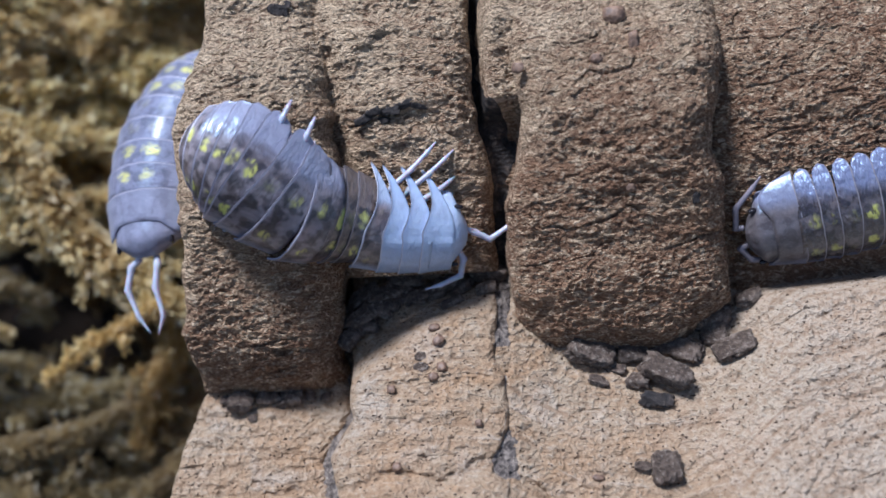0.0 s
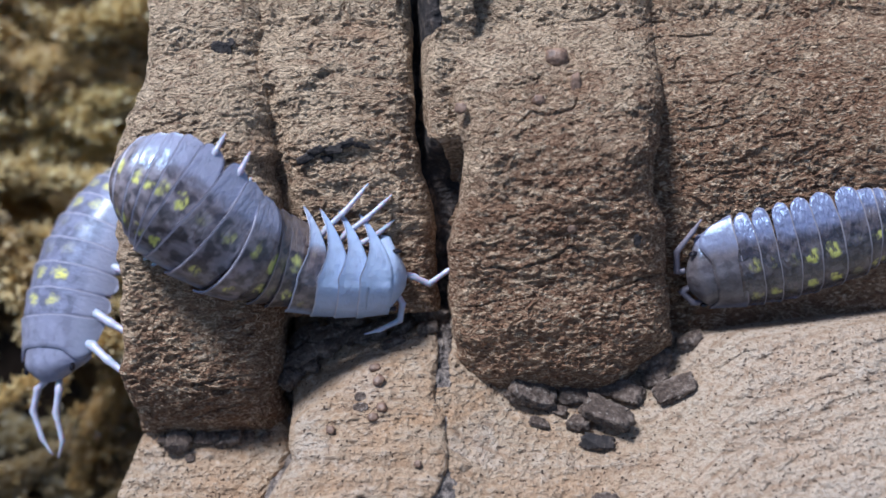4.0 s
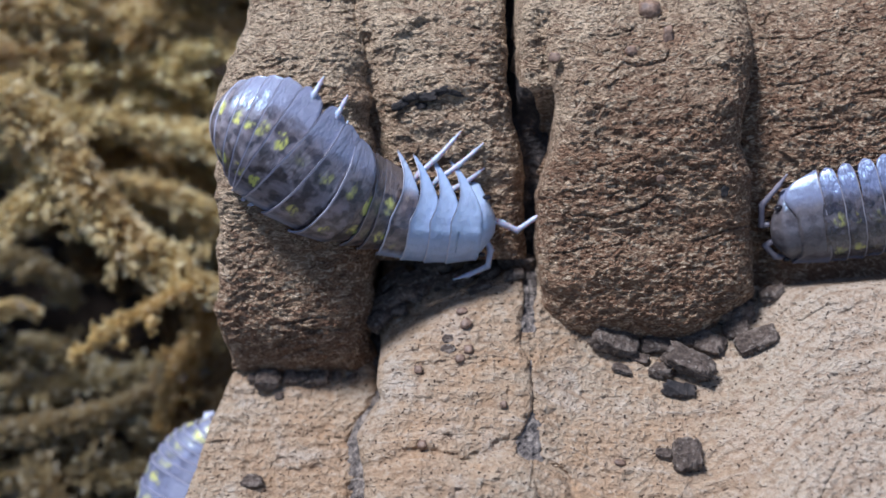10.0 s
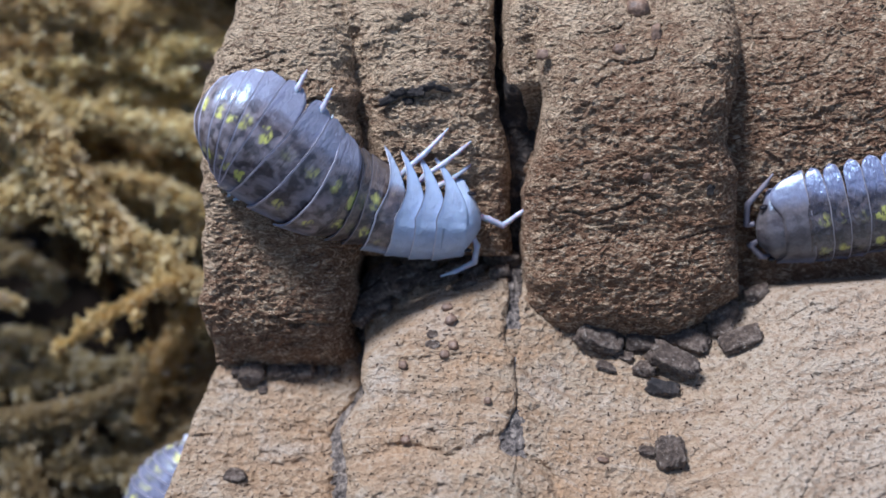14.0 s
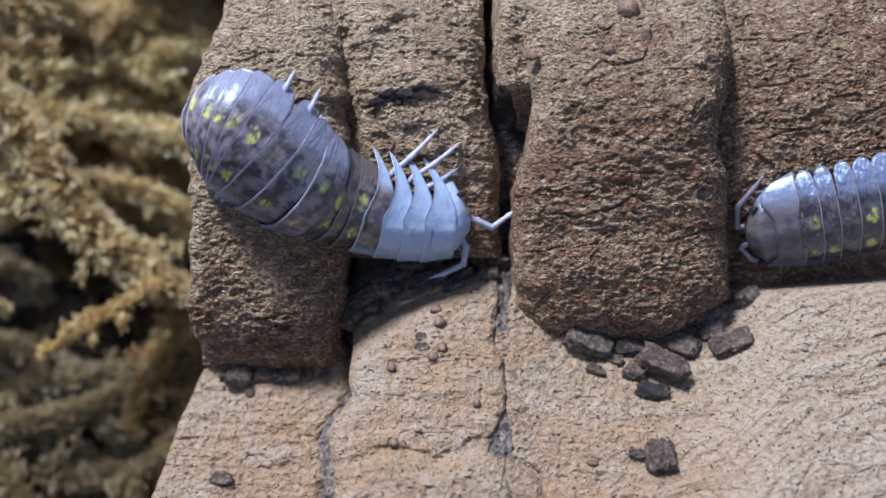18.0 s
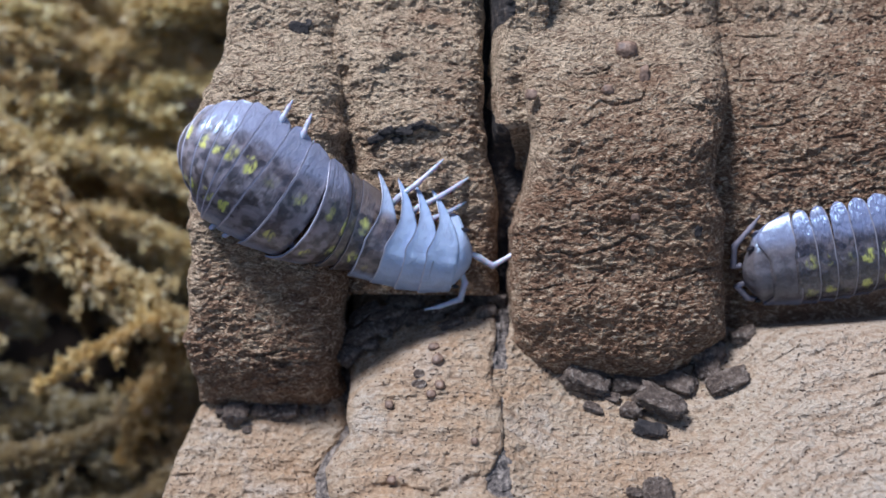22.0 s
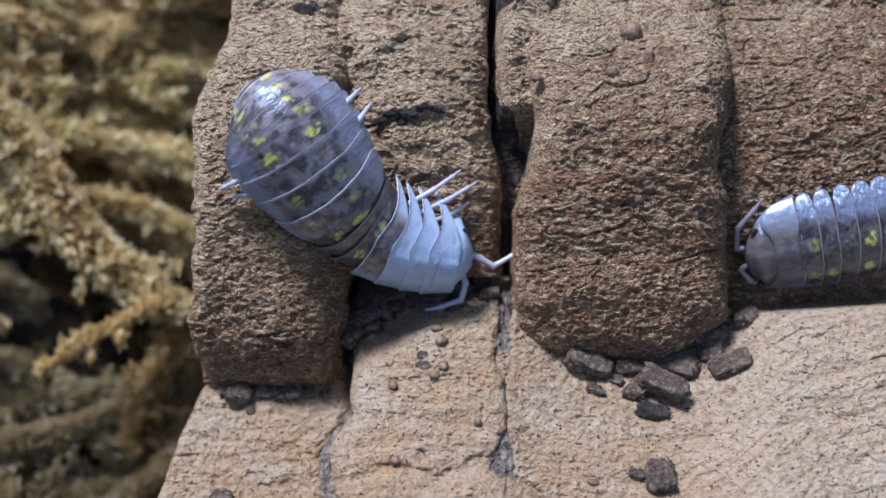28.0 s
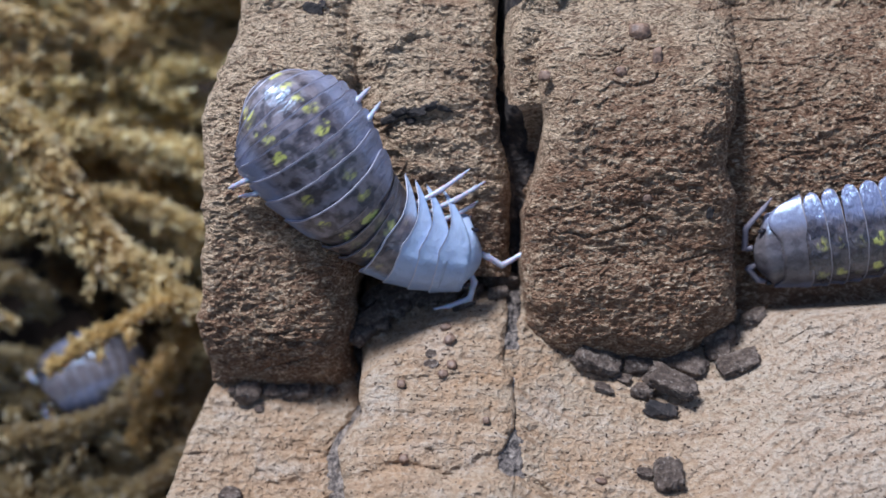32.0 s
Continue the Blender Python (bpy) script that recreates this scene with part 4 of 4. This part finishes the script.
# ---- the climber, on the first ridge; its spine nose to tail, in the bark's axes ----
SPINES = {
    0: [(0.79, 0.8, 1.5), (-1.28, 1.03, 1.7), (-3.12, 1.24, 2.0), (-4.9, 1.73, 2.6), (-6.84, 2.27, 3.7), (-8.82, 3.97, 4.3), (-10.4, 4.83, 4.2), (-11.29, 5.04, 3.2)],
    9: [(0.66, 0.57, 1.5), (-1.43, 0.78, 1.7), (-3.33, 1.01, 2.0), (-5.32, 1.51, 2.6), (-7.2, 2.36, 3.8), (-9.14, 4.14, 4.4), (-10.83, 5.06, 4.3), (-11.78, 5.23, 3.3)],
    14: [(0.63, 0.59, 1.5), (-1.49, 0.71, 1.7), (-3.39, 0.97, 2.0), (-5.37, 1.49, 2.6), (-7.19, 2.29, 3.7), (-9.3, 4.08, 4.4), (-11.0, 4.87, 4.2), (-11.97, 4.92, 3.2)],
    20: [(0.81, 0.7, 1.5), (-1.46, 1.07, 1.7), (-3.22, 1.5, 2.0), (-5.36, 2.15, 2.6), (-7.37, 2.89, 4.0), (-9.69, 4.52, 4.5), (-11.21, 5.22, 4.3), (-12.19, 5.39, 3.3)],
    24.5: [(0.54, 0.28, 1.5), (-1.64, 0.51, 1.7), (-3.4, 0.74, 2.0), (-5.26, 1.3, 2.6), (-7.04, 2.34, 3.8), (-8.97, 4.14, 4.4), (-10.62, 5.08, 4.3), (-11.65, 5.56, 3.3)],
    26.5: [(0.53, 0.5, 1.5), (-1.57, 0.73, 1.7), (-3.33, 0.97, 2.0), (-5.06, 1.59, 2.6), (-6.7, 2.69, 3.9), (-8.63, 4.57, 4.5), (-10.14, 5.68, 4.4), (-10.91, 5.91, 3.4)],
    28: [(0.65, -0.23, 1.5), (-1.21, 0.06, 1.7), (-2.84, 0.43, 2.0), (-4.45, 1.2, 2.6), (-6.11, 2.83, 3.9), (-7.78, 5.09, 4.7), (-8.78, 6.24, 4.5), (-9.57, 6.68, 3.5)],
}
TWIST = [(0.2, -0.3, 1), (0.0, -0.35, 1), (-0.1, -0.35, 1), (-0.25, -0.35, 1), (-0.5, -0.1, 1)]
UPS = {t: TWIST for t in SPINES}
UPS[24.5] = UPS[26.5] = [(0.2, -0.3, 1), (0.0, -0.35, 1), (-0.1, -0.3, 1), (-0.15, -0.2, 1), (-0.45, 0.1, 1)]
UPS[28] = [(0.2, -0.3, 1), (0.0, -0.35, 1), (-0.1, -0.25, 1), (0.0, 0.0, 1), (-0.35, 0.35, 1)]
POSES = {t: frame_along(SPINES[t], UPS[t], CASTING) for t in SPINES}


def climber_legs(i, sgn):
    # upper side: the legs stretch out over the bark; lower side: mostly hidden under the body
    if sgn > 0:
        return {1: (0.5, 0.5), 2: (1.0, 1.4), 3: (1.9, 1.9), 4: (2.3, 1.5), 8: (0.4, -0.6), 9: (0.8, -0.6), 10: (1.3, -0.4), 11: (1.25, -0.2)}[i]
    return {9: (0.3, -0.5), 10: (1.35, -0.4), 11: (1.4, -0.2)}.get(i, (0.3, 0.2))


climber, climber_plates = woodlouse(BARK, POSES[0], CASTING, 1.0, 1.0, "woodlouse casting its skin, chalky white front and grey-violet rear", [
    [(0.2, 0.8, 0.4), (0.5, 1.3, 0.4), (0.45, 2.2, 0.3), (-0.5, 2.8, 0.2), (-1.2, 3.1, 0.1)], [(0.5, 0.2, 0.4), (0.9, 0.1, 0.4), (1.7, -0.25, 0.3), (2.5, 0.4, 0.2), (3.1, 0.9, 0.1)]], climber_legs, M_GREY)

# ---- the one at rest under the bark wall ----
REST = [(14.6, 0.15, 0.6), (16.0, 0.5, 0.7), (17.4, 0.8, 0.8), (18.8, 1.1, 0.9), (20.2, 1.4, 0.9), (21.6, 1.75, 0.9), (23.3, 2.15, 0.8), (25.7, 2.65, 0.3)]
woodlouse(BARK, frame_along(REST, [(-0.25, -0.6, 1), (0.05, -0.8, 1), (0.05, -0.75, 1)], RESTING), RESTING, 0.69, 0.86, "grey woodlouse with yellow flecks, resting below the bark wall", [
    [(0.5, 0.5, 0.4), (0.9, 0.5, 0.3), (0.7, 1.6, 0.3), (-0.3, 2.4, 0.2), (-0.8, 2.9, 0.2)], [(0.5, 0.5, 0.4), (0.9, 0.6, 0.4), (0.5, 1.4, 0.4), (-1.0, 2.1, 0.3), (-2.2, 2.5, 0.2)]], lambda i, s: (0.25, -0.3), M_REST)

# ---- the one that walks down the side of the bark ----
WANDER = [(6.5, 0.75, 0.1), (4.4, 0.3, 0.7), (2, 0.0, 1.1), (-0.5, -0.1, 1.2), (-3, 0.1, 0.9), (-5, 0.5, 0.3), (-6.4, 0.9, -0.5)]
LONG_FEEL = [[(0.5, 0.5, 0.4), (0.9, 1.1, 0.4), (2.0, 1.5, 0.2), (3.4, 1.2, -0.3), (4.2, 0.8, -0.7)], [(0.5, 0.4, 0.4), (1.0, 0.5, 0.5), (2.2, 0.2, 0.3), (3.6, 0.3, -0.2), (4.4, -0.2, -0.5)]]
SHORT_FEEL = [[(0.4, 0.5, 0.3), (0.7, 0.9, 0.2), (0.9, 1.4, 0.0), (0.8, 1.9, -0.3)]] * 2
wanderer, _ = woodlouse(BARK @ pose(-0.016, 0.006, -0.006), frame_along(WANDER, [(0, 0, 1), (0, 0, 1)], PLAIN), PLAIN, 0.82, 0.90, "pale violet woodlouse walking down the side of the bark", LONG_FEEL, lambda i, s: {1: (2.4, 1.6), 2: (2.2, 0.9), 4: (2.0, 0.2), 6: (1.5, -0.6)}.get(i, (0.5, 0.2)) if s > 0 else (0.7, 0.3), M_LILAC)

# ---- the one that stirs in the dark hollow ----
lurker, _ = woodlouse(BARK @ pose(-0.0225, -0.0076, -0.021), frame_along([(0.46 * x, 0, 0.7 * z) for x, _, z in WANDER], [(0, 0, 1), (0, 0, 1)], PLAIN), PLAIN, 0.42, 0.78, "grey woodlouse deep in the dark hollow of the moss", SHORT_FEEL, lambda i, s: (0.4, 0.3), M_SHIELD)


# ---- moss ----
def leaf_cloud(centres, ways, length, width, rng):
    """Small folded leaves: arrays of centres and directions (mm)."""
    n = len(centres)
    d = ways / np.linalg.norm(ways, axis=1, keepdims=True)
    side = np.cross(d, rng.normal(size=(n, 3)))
    side /= np.linalg.norm(side, axis=1, keepdims=True)
    up = np.cross(side, d)
    L = length * rng.uniform(0.6, 1.3, (n, 1))
    w = width * rng.uniform(0.7, 1.3, (n, 1))
    tip = centres + d * L + up * L * 0.25
    a = centres + d * L * 0.45 + side * w - up * w * 0.3
    b = centres + d * L * 0.45 - side * w - up * w * 0.3
    m = centres + d * L * 0.5 + up * w * 0.35
    verts = np.stack([centres, a, m, b, tip], 1).reshape(-1, 3)
    k = (np.arange(n) * 5)[:, None]
    tri = np.concatenate([k + np.array([[0, 1, 2]]), k + np.array([[0, 2, 3]]), k + np.array([[1, 4, 2]]), k + np.array([[2, 4, 3]])])
    return verts, tri


def moss_strand(points, radius, seed, label, density=22, mat=M_MOSS):
    rng = np.random.default_rng(seed)
    P = np.array(points, float)
    seg = np.linalg.norm(np.diff(P, axis=0), axis=1)
    cum = np.concatenate([[0], np.cumsum(seg)])
    n = int(cum[-1] * density * 2.0)
    s = rng.uniform(0, cum[-1], n)
    C = np.stack([np.interp(s, cum, P[:, k]) for k in range(3)], 1)
    ahead = np.stack([np.interp(np.minimum(s + 0.5, cum[-1]), cum, P[:, k]) for k in range(3)], 1) - np.stack([np.interp(s - 0.5, cum, P[:, k]) for k in range(3)], 1)
    ahead /= np.linalg.norm(ahead, axis=1, keepdims=True) + 1e-9
    out = rng.normal(size=(n, 3))
    out -= ahead * (out * ahead).sum(1, keepdims=True)
    out /= np.linalg.norm(out, axis=1, keepdims=True)
    taper = np.clip((cum[-1] - s) / 4.0, 0.15, 1)[:, None]
    verts, tri = leaf_cloud(C + out * radius * 0.42 * taper * rng.uniform(0.3, 1.15, (n, 1)), ahead * 0.7 + out * 0.9, 0.25 + radius * 0.34, 0.09 + radius * 0.11, rng)
    # short side sprigs
    m, per = int(cum[-1] / 0.9), 34
    s = np.repeat(rng.uniform(0, cum[-1], m), per)
    way = np.repeat(rng.normal(size=(m, 3)) * (1.0, 1.0, 0.6), per, 0)
    way /= np.linalg.norm(way, axis=1, keepdims=True)
    root = np.stack([np.interp(s, cum, P[:, k]) for k in range(3)], 1)
    far = np.repeat(rng.uniform(0.9, 2.0, m) * (0.4 + 0.6 * radius), per)[:, None] * rng.uniform(0.2, 1.0, (m * per, 1))
    more, tri2 = leaf_cloud(root + way * far + rng.normal(0, 0.13, (m * per, 3)), way * 0.6 + rng.normal(0, 0.6, (m * per, 3)), 0.55, 0.17, rng)
    verts, tri = np.concatenate([verts, more]), np.concatenate([tri, tri2 + len(verts)])
    strand = thing("moss_strand", BARK, label, "moss", "moss strands beside the bark")
    part("leaves", mesh_of("leaves", (verts * MM).tolist(), tri.tolist(), mat, smooth=False), strand)
    part("stem", mesh_of("stem", *tube(P.tolist(), [radius * 0.22] * (len(P) - 1) + [radius * 0.08], 6), mat), strand)
    return strand


rng = np.random.default_rng(3)
DROP = Nodes("clear_water_drop")
M_DROP = DROP.done((1.0, 1.0, 1.0), 0.02, Transmission_Weight=1.0, IOR=1.33)
shoot = moss_strand([(-16.7, -2.9, -11), (-18.4, -3.7, -11), (-20.7, -5.0, -11), (-22.4, -6.2, -11), (-23.9, -7.35, -11)], 0.42, 1, "thin golden moss shoot hung with water droplets", 70, M_MOSS_GOLD)
for k in range(16):
    f = rng.uniform(0, 1)
    p = Vector((-18.2, -3.6, -11)).lerp(Vector((-23.6, -7.1, -11)), f) + Vector(rng.normal(0, 0.28, 3))
    part("water_drop", lump("water_drop", 0.45, 0.42, 0.42, k, M_DROP, 2.0, 0.0), shoot, "clear water droplet", Matrix.Translation(p * MM))
def hang_drops(strand, a, b, count, spread):
    for k in range(count):
        p = Vector(a).lerp(Vector(b), rng.uniform(0, 1)) + Vector(rng.normal(0, spread, 3))
        part("water_drop", lump("water_drop", 0.5, 0.46, 0.46, k, M_DROP, 2.0, 0.0), strand, "clear water droplet", Matrix.Translation(p * MM))


STRANDS = [
    ([(-30.4, 8.6, -13), (-28.0, 7.8, -13), (-25.3, 5.3, -13), (-23.9, 3.1, -13), (-21.9, 0.3, -13), (-19.5, -1.7, -13), (-17.4, -3.3, -13), (-15.0, -3.7, -13.5)], 2.0, "thick olive moss stem arching to the bark"),
    ([(-29.4, 8.0, -14), (-27.5, 7.7, -14), (-25.9, 5.2, -14.5), (-26.1, 3.2, -15), (-28.1, 1.3, -15), (-30.2, 0.4, -15)], 2.1, "curled olive and gold moss shoot"),
    ([(-29.3, 8.4, -17), (-25.0, 7.4, -17), (-21.1, 6.6, -17), (-15.0, 5.0, -17)], 1.15, "golden-edged moss stem running to the bark"),
    ([(-32.5, 10.6, -17), (-28.6, 11.5, -17), (-25.2, 11.7, -17)], 1.4, "pale green moss shoot by the bark"),
    ([(-33.2, 14.4, -18), (-27.4, 14.7, -18), (-23.7, 13.6, -18), (-19.0, 14.2, -18)], 1.5, "pale olive moss stem by the bark"),
    ([(-27.0, 10.0, -19), (-22.1, 11.4, -19), (-15.0, 12.1, -19)], 1.5, "olive moss stem by the bark"),
    ([(-23.5, 3.3, -17), (-19.7, 2.6, -17), (-15.0, 0.8, -17)], 1.1, "short golden moss shoot by the bark"),
    ([(-15.6, -3.8, -14), (-16.8, -5.4, -14), (-18.1, -8.0, -14.5), (-19.2, -10.3, -14.5), (-19.7, -11.6, -14.5)], 1.15, "orange-brown moss shoot hanging beside the bark"),
    ([(-31.4, -9.7, -17), (-27.8, -9.7, -17), (-24.2, -9.4, -17), (-20.5, -8.6, -17), (-18.2, -8.3, -17)], 1.0, "brown moss shoot below the hollow"),
    ([(-31.0, -12.6, -15), (-27.2, -12.0, -15), (-23.6, -11.3, -15), (-20.2, -9.7, -15)], 1.2, "grey-brown moss shoot below the hollow"),
    ([(-31.0, -15.7, -16), (-26.8, -14.6, -16), (-23.2, -15.3, -16), (-18.6, -14.6, -16)], 1.3, "grey-brown moss shoot near the soil"),
    ([(-13.0, -4.0, -17), (-14.6, -7.0, -16.5), (-15.8, -10.0, -16), (-17.0, -14.0, -16)], 1.5, "brown moss shoot hanging against the bark"),
    ([(-13.5, -9.0, -16), (-15.4, -11.5, -15.5), (-17.6, -13.6, -15.5), (-20.4, -15.6, -16)], 1.3, "grey-brown moss shoot hanging against the bark"),
    ([(-15.5, -3.0, -20), (-17.2, -7.0, -20), (-18.6, -10.0, -20), (-20.0, -14.0, -20)], 1.5, "brown moss shoot behind the hanging shoots"),
    ([(-30.0, -7.2, -19), (-27.0, -7.6, -19), (-24.0, -9.2, -18.5), (-22.0, -11.5, -18)], 1.3, "brown moss shoot at the rim of the hollow"),
    ([(-33.0, -2.4, -19), (-30.0, -1.6, -19), (-28.0, -2.4, -19.5), (-26.4, -4.4, -20)], 1.2, "brown moss shoot at the rim of the hollow"),
    ([(-31.0, -4.8, -14), (-28.2, -4.3, -14), (-27.1, -4.8, -14)], 0.9, "short moss shoot over the hollow"),
]
for k, (pts, r, label) in enumerate(STRANDS):
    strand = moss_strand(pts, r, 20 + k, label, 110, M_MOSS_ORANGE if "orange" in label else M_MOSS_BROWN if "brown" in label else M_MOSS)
    hang_drops(strand, pts[-3], pts[-2], 5, 0.6)
    hang_drops(strand, pts[0], pts[2], 4, 0.7)
made = 0
while made < 165:
    u0, v0 = rng.uniform(-42, -9), rng.uniform(-24, 22)
    ang = rng.normal(-0.45, 0.35)
    # near the soil the shoots lie in all directions
    ang = rng.uniform(-3.1, 3.1) if v0 < -7 else ang
    L = rng.uniform(3, 7) if v0 < -7 else rng.uniform(7, 14)
    w0 = -19.5 + rng.uniform(-6, 4)
    pts = [(u0 + L * f * math.cos(ang), v0 + L * f * math.sin(ang) + 1.3 * math.sin(3 * f + made), w0 + 2 * math.sin(2.2 * f + made * 1.7)) for f in np.linspace(-0.5, 0.5, 7)]
    # the hollow stays open
    if any(-31 < p[0] < -15.5 and -9.0 + (p[0] + 31) * 0.02 < p[1] < 1.5 - 0.28 * (p[0] + 27) for p in pts):
        continue
    made += 1
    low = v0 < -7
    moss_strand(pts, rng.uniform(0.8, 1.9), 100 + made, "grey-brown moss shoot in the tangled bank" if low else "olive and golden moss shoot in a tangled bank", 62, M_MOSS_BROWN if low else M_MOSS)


# brown shoots deep in the hollow, its shade put into their colour
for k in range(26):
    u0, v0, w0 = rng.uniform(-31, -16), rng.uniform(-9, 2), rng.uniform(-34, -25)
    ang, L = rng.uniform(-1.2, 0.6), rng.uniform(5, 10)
    moss_strand([(u0 + L * f * math.cos(ang), v0 + L * f * math.sin(ang), w0 + 2 * f) for f in np.linspace(-0.5, 0.5, 5)], rng.uniform(1.0, 1.6), 300 + k, "brown moss shoot deep in the hollow, shade in its colour", 40, M_MOSS_DEEP)


# ---- moves ----
def motions():
    times = [(0, 0), (3, 9), (9, 9), (12, 14), (18.3, 14), (19.2, 20), (22.5, 20), (24.5, 24.5), (26.5, 26.5), (27.0, 28), (32, 28)]
    for k, plate in enumerate(climber_plates):
        walk(plate, [(t, POSES[p][k]) for t, p in times])

    def crawl(u, v, w, heading, up, pitch=0.0):
        x = Vector((math.cos(radians(heading)) * math.cos(radians(pitch)), math.sin(radians(heading)) * math.cos(radians(pitch)), math.sin(radians(pitch))))
        z = Vector(up)
        y = z.cross(x).normalized()
        m = Matrix((x, y, x.cross(y))).transposed().to_4x4()
        m.translation = Vector((u, v, w)) * MM
        return BARK @ m

    rows = [(0, -14.2, 5.3, -106, 30, (-0.45, 0.2, 1)), (1.5, -15.5, 3.1, -112, 34, (-0.45, 0.2, 1)), (3, -15.4, 1.8, -114, 30, (-0.5, 0.2, 1)), (6, -15.3, -2.3, -101, 4, (-0.9, 0, 0.7)), (7, -15.0, -6.3, -97, 14, (-1, 0, 0.5)),
            (8.5, -15.4, -13.1, -97, 0, (-1, 0, 0.6)), (10, -15.9, -16.7, -97, 0, (-1, 0, 0.6)), (12, -15.9, -17.9, -97, 0, (-1, 0, 0.6)), (14.5, -16.0, -18.6, -96, 0, (-1, 0, 0.6)), (17, -16.2, -25, -96, 0, (-1, 0, 0.6)), (32, -16.2, -26, -96, 0, (-1, 0, 0.6))]
    walk(wanderer, [(t, crawl(u, v, -5.5, a, up, p)) for t, u, v, a, p, up in rows])
    rows = [(0, -23.6, -6.0, -36), (27.5, -24.0, -7.0, -34), (28.5, -23.6, -8.0, -25), (30, -23.4, -8.3, -19.5), (32, -23.3, -8.1, -18.5)]
    walk(lurker, [(t, crawl(u, v, w, 200, (0, 0.5, 1), 25)) for t, u, v, w in rows])


motions()
